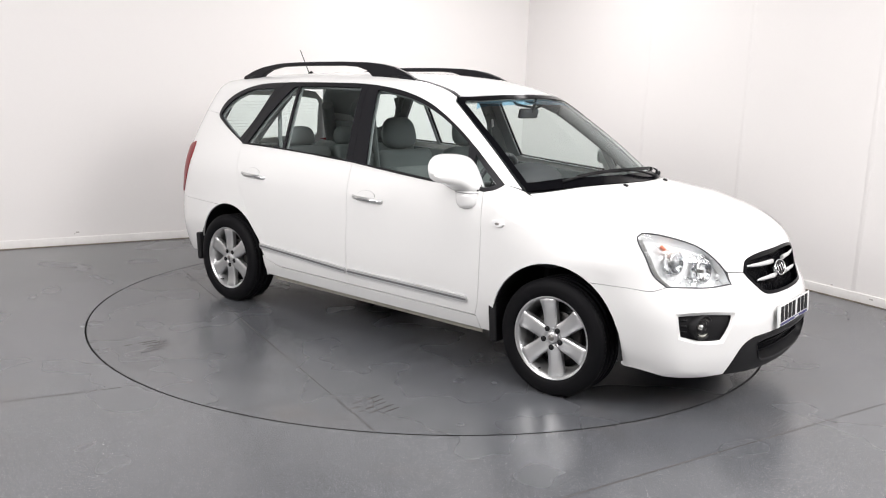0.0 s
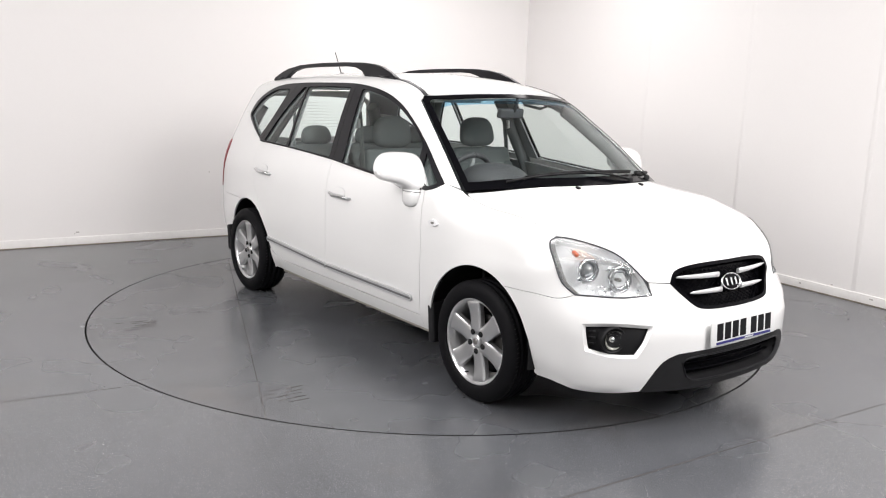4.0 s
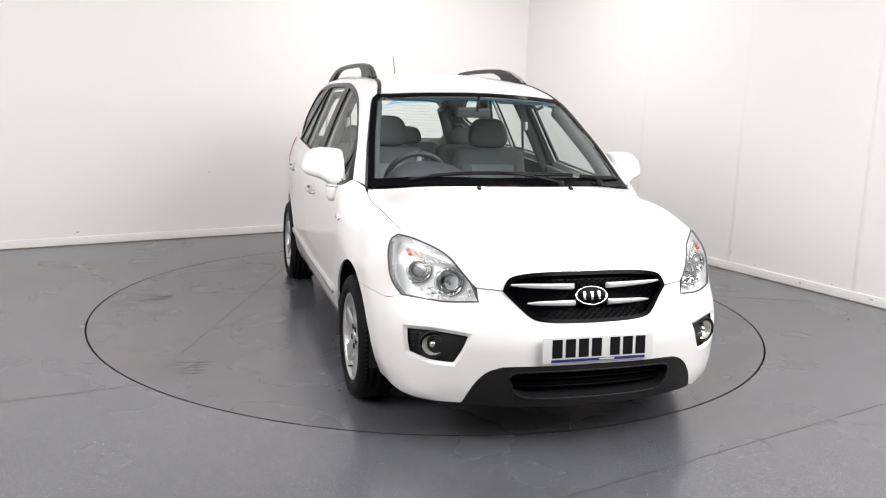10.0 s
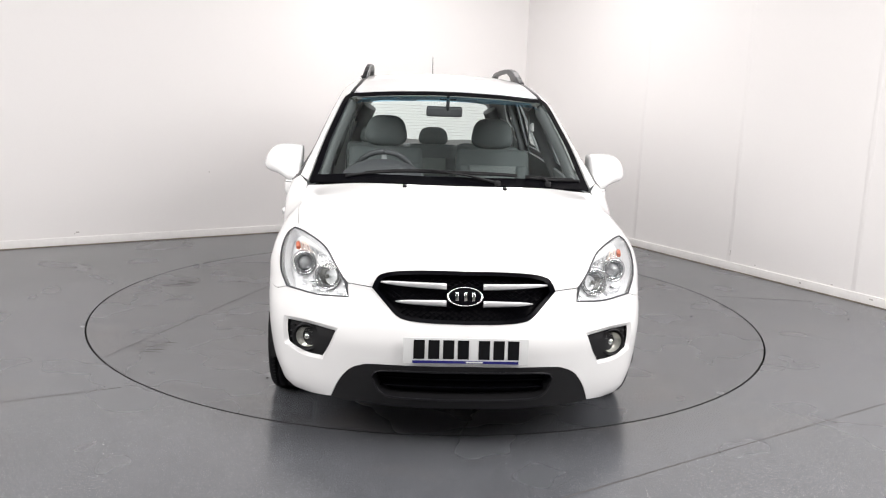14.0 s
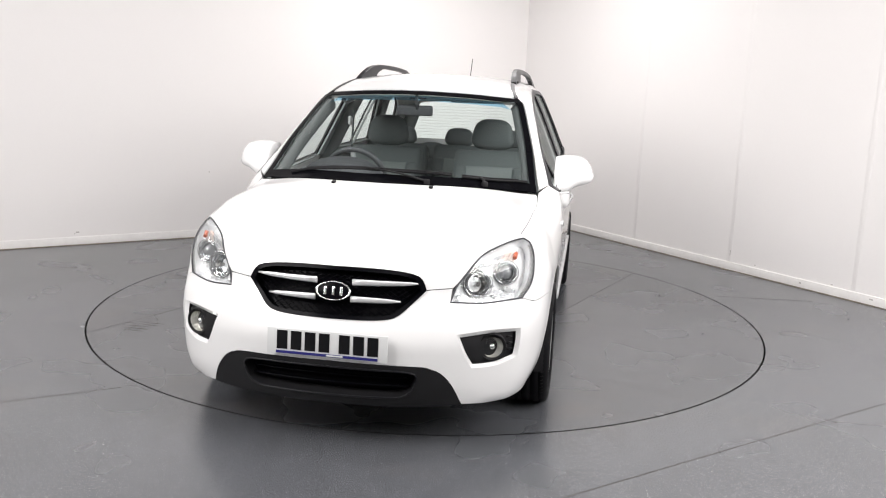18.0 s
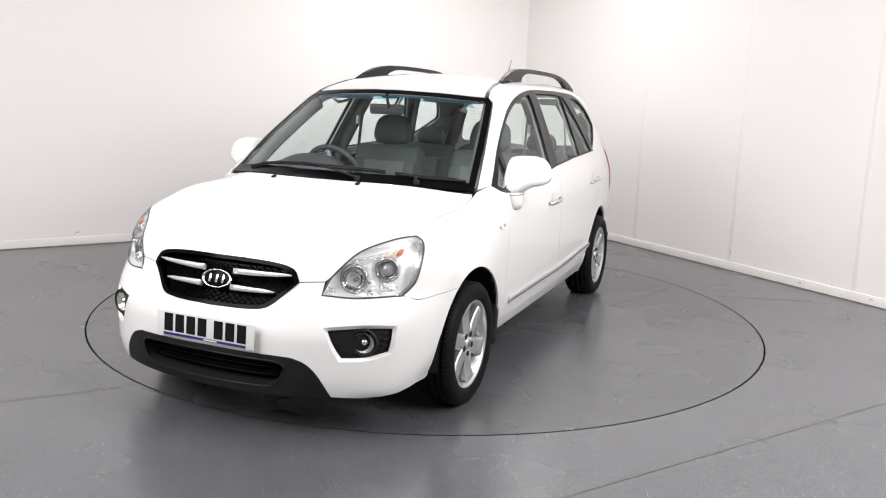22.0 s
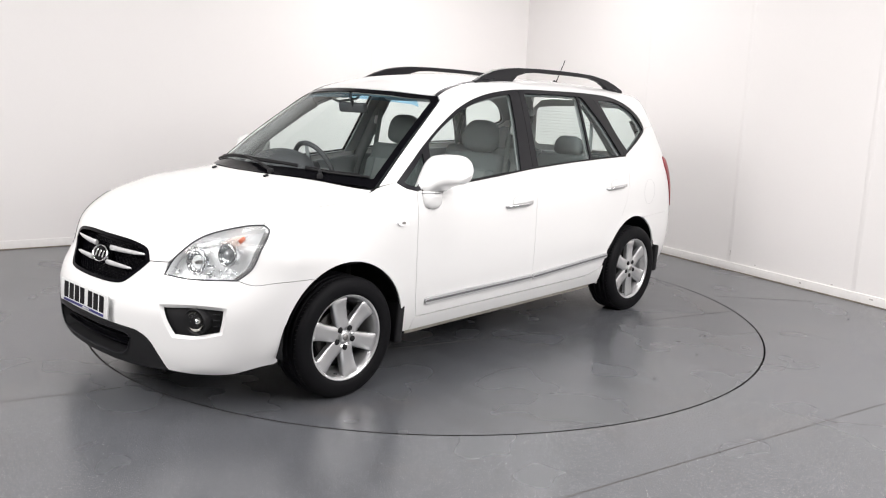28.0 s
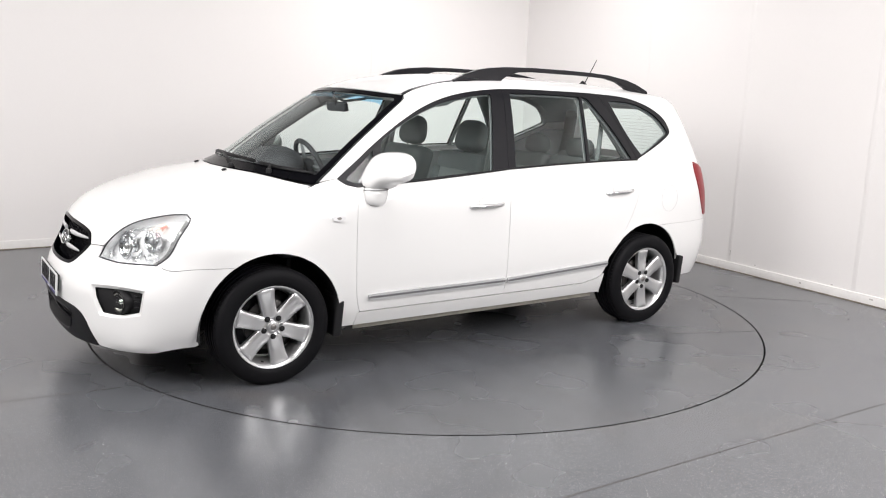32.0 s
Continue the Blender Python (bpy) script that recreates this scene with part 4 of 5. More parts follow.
# ---- lamps ----
LAMP = loop(LAMP_OUT, LAMP_LOW, LAMP_IN)
for side in (1, -1):
    flipped = lambda me, name: me if side > 0 else mirrored(me, name)
    lamp = part("headlight", flipped(skin("headlight", LAMP, CORNER_WAY, step=.03, off=.001, thick=.004), "headlight"), LENS, car, "clear-lensed headlight")
    lamp.visible_shadow = False
    part("lamp_bowl", flipped(skin("lamp_bowl", LAMP, CORNER_WAY, step=.03, off=-.056, thick=.004, gap=-.004), "lamp_bowl"), BOWL, lamp, "bright faceted reflector")
    part("lamp_wall", flipped(well("lamp_wall", LAMP, .058, -.004), "lamp_wall"), REFLECTOR, lamp)
    part("lamp_rim", tube(np.vstack([raised(LAMP, -.001), raised(LAMP, -.001)[:2]]) * [1, side, 1], .0042, 6), DARK_EDGE, lamp, "dark lamp edge")
    for y, z, r, ball in ((.700, .742, .050, .031), (.590, .706, .058, .024)):
        p = on_front((y, z))[0]
        outer = y > .65
        ring = lathe([(r * .70, -.034), (r * .78, -.020), (r * .92, -.002), (r, 0), (r * 1.04, -.006), (r * .94, -.04)], 36, axis="X")
        collar = lathe([(r * .66, -.030), (r * .72, -.014), (r * .76, -.014), (r * .80, -.030)], 36, axis="X")
        bowl = lathe([(0, -.044), (r * .30, -.042), (r * .62, -.030), (r * .72, -.018)], 36, axis="X")
        lens = lathe([(0, .006), (ball * .5, .002), (ball * .85, -.010), (ball, -.022), (ball * .95, -.04)], 24, axis="X")
        for nm, shape, m, note in (("lamp_ring", ring, CHROME, ""), ("lamp_collar", collar, CHROME, "chrome ring"), ("lamp_cup", bowl, CHROME, ""), ("lamp_lens", lens, SMOKE if outer else LENS, "grey projector lens" if outer else "clear inner lens")):
            bmesh.ops.transform(shape, matrix=Matrix.Translation((p[0] - .030, side * p[1], p[2])) @ pose(0, 0, 0, 0, -6, side * 14), verts=shape.verts)
            part(nm, shape, m, lamp, note)
        for rad, deep in ((r * 1.10, -.036), (r * .84, -.026)):
            line = tube([(0, rad * math.cos(a), rad * math.sin(a)) for a in np.linspace(0, 2 * math.pi, 33)], .0016, 5)
            bmesh.ops.transform(line, matrix=Matrix.Translation((p[0] + deep, side * p[1], p[2])) @ pose(0, 0, 0, 0, -6, side * 14), verts=line.verts)
            part("lamp_groove", line, GROOVE, lamp)
        if not outer:
            bulb = lathe([(0, .004), (.007, .002), (.009, -.006), (.008, -.03)], 14, axis="X")
            bmesh.ops.transform(bulb, matrix=Matrix.Translation((p[0] - .034, side * p[1], p[2] - .006)), verts=bulb.verts)
            part("lamp_bulb", bulb, DULL, lamp, "bulb shield")
    flash = loop(run(on_front((.672, .806), (.706, .802), (.742, .797))), run(on_front((.742, .797), (.750, .822))), run(on_front((.750, .822), (.728, .843), (.700, .838))), run(on_front((.700, .838), (.672, .806))))
    part("indicator", flipped(skin("indicator", flash, CORNER_WAY, step=.03, off=-.024, thick=.006, gap=0), "indicator"), AMBER, lamp, "pale amber indicator panel")
    clear = loop(run(on_front((.565, .775), (.61, .792), (.668, .805))), run(on_front((.668, .805), (.697, .837))), run(on_front((.697, .837), (.64, .818), (.575, .790))))
    part("indicator_grid", flipped(skin("indicator_grid", clear, CORNER_WAY, step=.03, off=-.026, thick=.006, gap=0), "indicator_grid"), RIBBED, lamp)
    for k in range(15):
        y = .578 + .0118 * k
        q = raised(on_front((y, .781 + .13 * (y - .58)), (y + .012, .800 + .26 * (y - .58))), -.020)
        part("grid_rib", tube(q * [1, side, 1], .0020, 5), CHROME if k % 2 else SILVER, lamp)
    part("indicator_bulb", tube(raised(on_front((.738, .808), (.742, .828)), -.014) * [1, side, 1], .010, 8), ORANGE, lamp, "small orange bulb")
    # ribbed outer margin with a toothed inner edge
    edge = LAMP_OUT[2:]
    inward = np.array([.55, -.62, 0]) * .030
    margin = loop(edge + inward * .15, (edge + inward)[::-1])
    part("lamp_margin", flipped(skin("lamp_margin", settle(margin), CORNER_WAY, step=.02, off=-.006, thick=.003, gap=0), "lamp_margin"), RIBBED, lamp, "grey ribbed margin")
    fine = np.vstack([edge[i] + (edge[i + 1] - edge[i]) * f for i in range(len(edge) - 1) for f in (0, .25, .5, .75)])
    teeth = [tube(raised(settle(np.array([q + inward * .15, q + inward * 1.04])), -.0045) * [1, side, 1], .0012, 5) for q in fine]
    part("margin_rib", joined(*teeth), DULL, lamp)["kind"] = "stuff"
    # facets of the reflector between and below the projectors
    for k in range(120):
        y, z = random.uniform(.515, .760), random.uniform(.648, .775)
        if min(math.hypot(y - .700, z - .742), math.hypot(y - .590, z - .706)) < .058 or y - .5 < (z - .66) * .75:
            continue
        p = raised(on_front((y, z)), random.uniform(-.044, -.030))[0]
        facet = box((.006, random.uniform(.014, .034), random.uniform(.008, .020)), (p[0], side * p[1], p[2]), (random.uniform(-25, 25), random.uniform(-32, 24), side * (22 + random.uniform(-28, 28))), .003, 2)
        part("reflector_facet", facet, (CHROME, ALLOY, CHROME, REFLECTOR)[k % 4], lamp)

FOG_WAY = flat((-.85, -.50, 0))
for side in (1, -1):
    flipped = lambda me, name: me if side > 0 else mirrored(me, name)
    bezel = part("fog_light", flipped(skin("fog_light", FOG, FOG_WAY, step=.03, off=-.028, thick=.004, gap=-.003), "fog_light"), BLACK, car, "round fog light in a black bezel")
    part("bezel_wall", flipped(well("bezel_wall", FOG, .030, -.014), "bezel_wall"), BLACK, bezel)
    k, rim, low = len(FOG), FOG_RIM, raised(FOG, -.016)
    part("bezel_chamfer", flipped(mesh_of("bezel_chamfer", np.vstack([rim, low]), [(i, (i + 1) % k, k + (i + 1) % k, k + i) for i in range(k)], True), "bezel_chamfer"), PAINT, bezel, "white chamfered recess")
    p = np.array([2.075, .673, .447])
    for nm, prof, m, lab in (("fog_ring", [(.040, -.030), (.052, -.004), (.056, .004), (.060, .003), (.062, -.006), (.060, -.05)], BLACK, ""),
                             ("fog_bowl", [(0, -.034), (.02, -.030), (.036, -.018), (.046, 0)], FOG_GLASS, "dim grey bowl"), ("fog_lens", [(0, .006), (.025, .004), (.046, -.002)], LENS, "clear lens"), ("fog_bulb", [(0, -.004), (.012, -.006), (.015, -.03)], CHROME, "")):
        shape = lathe(prof, 28, axis="X")
        bmesh.ops.transform(shape, matrix=Matrix.Translation((p[0] - .012, side * p[1], p[2])) @ pose(0, 0, 0, 0, 0, side * 16), verts=shape.verts)
        part(nm, shape, m, bezel, lab)
    for k in range(3):
        z = .425 + .028 * k
        q = raised(run(np.array([(2.0, .725, z), (1.985, .752, z)]), .02), 0)
        q = strike(q + [1, .6, 0], [-.857, -.514, 0])
        part("bezel_slat", tube(raised(q, -.022) * [1, side, 1], .004, 6), BLACK, bezel)
two_sided("rear_light", skin("rear_light", loop(run(on_side((-1.888, 1.075), (-1.884, 1.00), (-1.912, .90), (-1.962, .78), (-2.015, .69))), run(np.array([(-2.06, .76, .688), (-2.16, .60, .70)])), run(np.array([(-2.16, .60, .72), (-2.10, .62, 1.06)]))), flat((.6, -.8, 0)), step=.03, off=.006, thick=.008), RED, label="red rear light wrapping round the corner")

# ---- grille, mouth, plate ----
GRILLE = both_halves(np.vstack([GRILLE_TOP, GRILLE_LOW[1:]]))
FACE = flat((-1, 0, -.1))
grille = part("grille", skin("grille", GRILLE, FACE, step=.04, off=-.040, thick=.004, gap=-.004), GLOSSY, car, "black mesh grille with two chrome bars")
part("grille_wall", well("grille_wall", GRILLE, .042, -.001), GLOSSY, grille)
inner = GRILLE.copy()
mid = np.array([0, 0, .662])
inner[:, 1] *= .95
inner[:, 2] = mid[2] + (inner[:, 2] - mid[2]) * .87
part("grille_surround", skin("grille_surround", GRILLE, FACE, [inner], step=.03, off=.004, thick=.012, gap=-.002), GLOSSY, grille, "gloss black surround")
plane_ring = inner[:, 1:]
for sign in (1, -1):
    for k in range(-22, 23):
        y0 = k * .034
        ts = np.linspace(-.11, .11, 23)
        q = np.stack([y0 + sign * ts * 1.75, .662 + ts], 1)
        q = q[within(plane_ring, q)]
        if len(q) > 2:
            part("grille_mesh", tube(raised(on_front(*q[[0, len(q) // 2, -1]]), -.030), .0026, 6), GLOSSY, grille)
for sign in (1, -1):
    for z, y0, y1 in ((.708, .362, .078), (.640, .290, .078)):
        q = on_front(*[(sign * y, z + .006 * (y / .35) ** 2 * (z > .67)) for y in np.linspace(y0, y1, 8)])
        part("grille_bar", tube(raised(q, .001), [.003, .0075, .010, .011, .012, .013, .0135, .014], 10, (.6, 1)), BAR, grille, "satin chrome bar")
centre = on_front((0, .668))[0]
AT_BADGE = Matrix.Translation((centre[0] + .004, 0, .668)) @ pose(0, 0, 0, 0, -22, 0)
for nm, prof, m in (("badge", [(0, .004), (.80, .004), (.90, .002), (.92, -.02)], GLOSSY), ("badge_ring", [(.86, .004), (.90, .009), (.97, .009), (1.0, .003), (1.0, -.02)], CHROME)):
    shape = lathe(prof, 48, axis="X")
    bmesh.ops.transform(shape, matrix=AT_BADGE @ Matrix.Diagonal((1, .078, .042, 1)), verts=shape.verts)
    part(nm, shape, m, grille, "black oval badge" if nm == "badge" else "chrome oval ring")
for y, w in ((.036, .012), (.002, .012), (-.034, .012)):
    shape = box((.004, w, .036), (.006, y, 0), bevel=.001)
    bmesh.ops.transform(shape, matrix=AT_BADGE, verts=shape.verts)
    part("badge_mark", shape, CHROME, grille)

lip_low = run(np.array([(2.135, .561, .205), (2.19, .42, .199), (2.22, .2, .196), (2.235, 0, .196)]))
LIP = both_halves(np.vstack([MOUTH, lip_low[1:]]))
SLOT = both_halves(np.vstack([run(np.array([(2.25, 0, .366), (2.22, .30, .362), (2.215, .365, .352)])), run(np.array([(2.215, .378, .335), (2.21, .35, .275), (2.21, .31, .252)])), run(np.array([(2.215, .28, .248), (2.24, 0, .244)]))]))
lip = part("lower_grille", skin("lower_grille", LIP, FRONT, [SLOT], step=.03, off=.002, thick=.012), BLACK, car, "matt black lower bumper grille")
part("slot_wall", well("slot_wall", SLOT, .06, .002), BLACK, lip)
part("slot_back", skin("slot_back", SLOT, FRONT, step=.06, off=-.06, thick=.004, gap=-.01), GLOSSY, lip)
for z in (.283, .322):
    part("lower_slat", tube(raised(on_front(*[(y, z) for y in np.linspace(-.355, .355, 17)]), -.036), .007, 8, (1.4, .6)), GLOSSY, lip)
part("lip_trim", tube(raised(np.vstack([SLOT, SLOT[:2]]), .003), .004, 6), SATIN, lip)

px = float(on_front((0, .46))[0, 0]) + .007
plate = part("number_plate", box((.006, .520, .111), (px, .004, .461), (0, -4, 0), .002), PLATE, car, "white number plate with black bars")
part("plate_holder", box((.016, .40, .09), (px - .010, .004, .461), (0, -4, 0), .003), BLACK, plate)
y = -.219
for k in range(7):
    part("plate_bar", box((.002, .046, .079), (px + .0035, .004 + y + .025, .468), (0, -4, 0), 0), INK, plate)
    y += .061 + (.026 if k == 3 else 0)
part("plate_strip", box((.004, .44, .011), (px + .0070, .004, .416), (0, -4, 0), 0), BLUE, plate, "thin blue dealer strip")
part("strip_label", box((.002, .070, .006), (px + .0095, .040, .4165), (0, -4, 0), 0), PLATE, plate, "small pale label on the strip")


# ---- wheels ----
TYRE_R, RIM_R, WHEEL_Y = .3105, .2195, .797
half = [(.216, .088), (.224, .0985), (.242, .1035), (.265, .1050), (.287, .1005), (.2995, .0925), (.3063, .084), (.3095, .074)]
tread = []
for y in (.060, .022, -.022, -.060):
    tread += [(TYRE_R, y + .006), (TYRE_R - .007, y + .005), (TYRE_R - .007, y - .005), (TYRE_R, y - .006)]
PROFILE = half + [(TYRE_R, .070)] + tread + [(r, -y) for r, y in [(TYRE_R, .070)] + half[::-1]]


def tyre():
    bm = lathe(PROFILE, 96)
    for v in bm.verts:
        v.co.z = max(v.co.z, -HUB_Z - LIFT + .001)
    return bm


def tread_cut_shade():
    """Fine slanted black bars on the shoulders, in place of the shade in tread cuts."""
    shapes = []
    for k in range(84):
        a = 2 * math.pi * k / 84
        if math.sin(a) > -.9:
            for y in (.074, -.074):
                b = box((.0016, .016, .0028), (0, 0, 0), (0, 0, 0), 0)
                bmesh.ops.transform(b, matrix=Matrix.Rotation(-a + math.pi / 2, 4, "Y") @ Matrix.Translation((0, y, TYRE_R - .0006)) @ pose(0, 0, 0, -22 if y > 0 else 22, 90, 0), verts=b.verts)
                shapes.append(b)
    return joined(*shapes)


def rim_barrel():
    return lathe([(RIM_R - .020, .070), (RIM_R - .014, .083), (RIM_R - .006, .090), (RIM_R, .0935), (RIM_R + .003, .091), (RIM_R + .002, .084), (RIM_R - .010, .075), (RIM_R - .022, .05), (RIM_R - .030, .0), (RIM_R - .026, -.06), (RIM_R, -.09), (RIM_R - .006, -.09), (RIM_R - .034, -.06), (RIM_R - .038, .0), (RIM_R - .030, .045)], 72, True)


def spoke():
    """One broad paddle spoke along +z with a raised middle and bevelled edges."""
    rows = [(.030, .036, .074), (.055, .0385, .077), (.075, .0400, .076), (.105, .0405, .073), (.145, .0425, .074), (.180, .0465, .079), (.2045, .0510, .083), (.209, .050, .078)]
    verts, faces = [], []
    for r, w, y in rows:
        for fx, dy in ((-1, -.030), (-1, -.006), (-.84, .0), (-.30, -.0015), (.30, -.0015), (.84, .0), (1, -.006), (1, -.030)):
            verts.append((fx * w, y + dy, r))
    for i in range(len(rows) - 1):
        for q in range(7):
            faces.append((i * 8 + q, i * 8 + q + 1, i * 8 + 8 + q + 1, i * 8 + 8 + q))
    faces += [tuple(range(8)), tuple(range(len(verts) - 1, len(verts) - 9, -1))]
    bm = bmesh.new()
    bm.from_mesh(mesh_of("spoke", verts, faces))
    bmesh.ops.recalc_face_normals(bm, faces=bm.faces)
    for f in bm.faces:
        f.smooth = len(f.verts) == 4 and abs(f.normal.y) > .6
    return bm


def mesh_from(bm, name, material):
    me = bpy.data.meshes.new(name)
    bm.to_mesh(me)
    bm.free()
    me.materials.append(material)
    return me


WHEEL = {
    "tyre": mesh_from(tyre(), "tyre", RUBBER), "tread": mesh_from(tread_cut_shade(), "tread", SHADE_BLACK), "rim": mesh_from(rim_barrel(), "rim", ALLOY), "spoke": mesh_from(spoke(), "spoke", ALLOY),
    "hub": mesh_from(lathe([(0, .060), (.034, .062), (.070, .064), (.078, .058), (.078, .02), (0, .02)], 40), "hub", ALLOY),
    "cap": mesh_from(lathe([(0, .083), (.018, .083), (.030, .080), (.0335, .074), (.034, .055)], 32), "centre_cap", ALLOY),
    "mark": mesh_from(lathe([(0, .0845), (.016, .0842), (.017, .082)], 24), "cap_mark", DULL),
    "nut": mesh_from(lathe([(0, .0800), (.006, .0805), (.0085, .0785), (.0105, .0775), (.0135, .0790), (.0150, .0785), (.0155, .055)], 16), "wheel_nut", BLACK),
    "disc": mesh_from(lathe([(.045, .020), (.132, .020), (.134, .018), (.134, -.004), (.045, -.004)], 48), "brake_disc", IRON),
    # added black disc: stands in for the shade between the spokes
    "shield": mesh_from(lathe([(.03, -.012), (.172, -.014), (.174, -.020), (.03, -.024)], 40), "gap_backing", BLACK),
    "valve": mesh_from(tube([(0, .070, .190), (0, .092, .186)], .004, 6), "valve", BLACK),
}
for fx in (1, -1):
    for side in (1, -1):
        turn = 11 if fx > 0 else 4
        wheel = part("wheel", WHEEL["tyre"].copy(), RUBBER, car, "black tyre on a six-spoke silver alloy wheel")
        wheel.matrix_basis = pose(fx * WHEEL_X, side * WHEEL_Y, HUB_Z, 0, 0, 0 if side > 0 else 180)

        def on_wheel(name, angle=0, at=(0, 0, 0), label="", key=None):
            ob = part(name, WHEEL[key or name], ALLOY, wheel, label)
            ob.matrix_basis = Matrix.Rotation(radians(angle), 4, "Y") @ Matrix.Translation(at)
            return ob
        tagged(on_wheel("tread_pattern", key="tread"), kind="stuff")
        rim = on_wheel("rim", label="silver alloy rim")
        for k in range(6):
            on_wheel("spoke", turn + 60 * k)
        on_wheel("hub")
        on_wheel("centre_cap", key="cap", label="silver centre cap")
        on_wheel("cap_mark", key="mark")
        for k in range(5):
            on_wheel("wheel_nut", 180 + 72 * k, (0, 0, .052), key="nut")
        on_wheel("brake_disc", key="disc", label="dull iron brake disc")
        on_wheel("gap_backing", key="shield", label="black disc added behind the spokes to darken the gaps")
        on_wheel("valve", turn + 30 + 120)
        well_side = lathe([(ARCH_R + .004, .080 if fx > 0 else .050), (ARCH_R + .012, .02), (ARCH_R + .012, -.30), (.10, -.30)], 48)
        bmesh.ops.delete(well_side, geom=[v for v in well_side.verts if v.co.z < -.10], context="VERTS")
        liner = part("wheel_arch_liner", well_side, BLACK, car, "black wheel arch liner")
        liner.matrix_basis = pose(fx * WHEEL_X, side * WHEEL_Y, WHEEL_Z, 0, 0, 0 if side > 0 else 180)
        # mud flap behind the wheel
        x = fx * WHEEL_X - (.372 if fx > 0 else .380)
        part("mud_flap", box((.050, .18, .225) if fx > 0 else (.042, .17, .20), (x, side * (.798 if fx > 0 else .788), .296 if fx > 0 else .315), (0, -6, 0), .014, 2), BLACK, car, "black rubber mud flap")
    axle = tube([(fx * WHEEL_X, -.70, .28), (fx * WHEEL_X, .70, .28)], .03, 10)
    part("axle", axle, IRON, car)

# ---- underside ----
part("underbody", box((2.0, 1.50, .05), (0, 0, .235), bevel=.02), BLACK, car, "dark underbody")
part("engine_tray", box((1.05, 1.02, .06), (1.60, 0, .225), bevel=.02), BLACK, car)
part("rear_tray", box((1.0, 1.02, .10), (-1.62, 0, .27), bevel=.03), BLACK, car)
part("engine_bay", box((.85, .98, .44), (1.60, 0, .50), bevel=.03), BLACK, car, "dark engine bay behind the grille")
for side in (1, -1):
    part("sill_flange", box((1.80, .008, .045), (-.06, side * .775, .205), bevel=.002), DIRTY, car, "dirty sill flange")
part("exhaust", tube([(.6, .2, .20), (-.6, .22, .20), (-1.3, .28, .22), (-2.05, .40, .26)], .03, 10), DULL, car, "dull metal exhaust pipe")
part("jacking_point", tube([(-.2, -.35, .19), (-.2, .35, .19)], .02, 8), IRON, car)


# ---- cabin ----
def cushion(size, at, turn=(0, 0, 0), bevel=.05, crown=.02):
    """A padded block: rounded edges, its broad face slightly domed."""
    b = box(size, (0, 0, 0), (0, 0, 0), bevel, 4)
    for v in b.verts:
        fx, fy, fz = (2 * v.co[i] / size[i] for i in range(3))
        v.co.z += crown * (1 - fx * fx) * (1 - fy * fy) * (1 if v.co.z > 0 else 0)
    bmesh.ops.transform(b, matrix=pose(*at, *turn), verts=b.verts)
    return b


def pad(at, a, b, c, lean):
    """A stuffed headrest: rounded all over, a little wider at its foot."""
    bm = bmesh.new()
    bmesh.ops.create_uvsphere(bm, u_segments=28, v_segments=18, radius=1)
    for v in bm.verts:
        k = 1 / (abs(v.co.x) ** 2.6 + abs(v.co.y) ** 3.2 + abs(v.co.z) ** 3.0) ** (1 / 3)
        q = v.co * k
        v.co = (q.x * a, q.y * b * (1 - .13 * q.z), q.z * c)
    for f in bm.faces:
        f.smooth = True
    bmesh.ops.transform(bm, matrix=pose(*at, 0, -lean, 0), verts=bm.verts)
    return bm


def seat(x, y, width, high, lean, material, headrest=True, name="front_seat"):
    """A car seat that faces forward: cushion, squab with side bolsters, headrest on two posts."""
    root = part(name, cushion((.50, width, .15), (x + .24, y, .545), (0, -8, 0), .055, .02), material, car, "grey cloth car seat")
    part("seat_base", box((.42, width * .85, .18), (x + .22, y, .41), (0, 0, 0), .03), DASH, root)
    c, s = math.cos(radians(lean)), math.sin(radians(lean))
    L, front = high - .56, name == "front_seat"
    mid = (x - s * L / 2, y, .56 + c * L / 2)
    part("backrest", cushion((L, width, .14), mid, (0, 90 - lean - 180, 0), .055, .03), material, root)
    part("back_panel", cushion((L * .72, width * .70, .05), (mid[0] + .060, y, mid[2] - .02), (0, 90 - lean - 180, 0), .022, .012), LEATHER, root, "lighter grey centre panel")
    for sgn in (1, -1):
        part("side_bolster", cushion((L * .78, .085, .13), (mid[0] + .045, y + sgn * (width / 2 - .055), mid[2] - .04), (0, 90 - lean - 180, 0), .04, .01), material, root)
    top = (x - s * L, y, .56 + c * L)
    if headrest:
        h = part("headrest", pad((top[0] - .022, y, top[2] + (.112 if front else .070)), .062, .138 if front else .112, .104 if front else .070, lean * .6), CLOTH, root, "dark grey headrest")
        for sgn in (1, -1):
            part("headrest_post", tube([(top[0], y + sgn * .055, top[2] - .03), (top[0] - .025, y + sgn * .055, top[2] + .10)], .006, 8), CHROME, h)
    return root


part("cabin_floor", box((2.95, 1.46, .04), (-.42, 0, .335), bevel=.01), DASH, car, "dark carpeted floor")
for y in (.365, -.365):
    seat(-.02, y, .50, 1.145, 17, CLOTH)
for y, w in ((.46, .44), (0, .38), (-.46, .44)):
    seat(-.86, y, w, 1.12, 20, CLOTH, name="middle_seat")
for y in (.33, -.33):
    seat(-1.52, y, .46, .95, 18, CLOTH, name="third_row_seat")
dash = part("dashboard", prism([(.66, .62), (.62, .80), (.64, .90), (.72, .965), (.86, 1.000), (1.02, 1.005), (1.20, .985), (1.26, .94), (1.24, .60)], 1.46, Matrix.Translation((0, .73, 0)) @ pose(0, 0, 0, 90), .03), DASH, car, "dark grey dashboard")
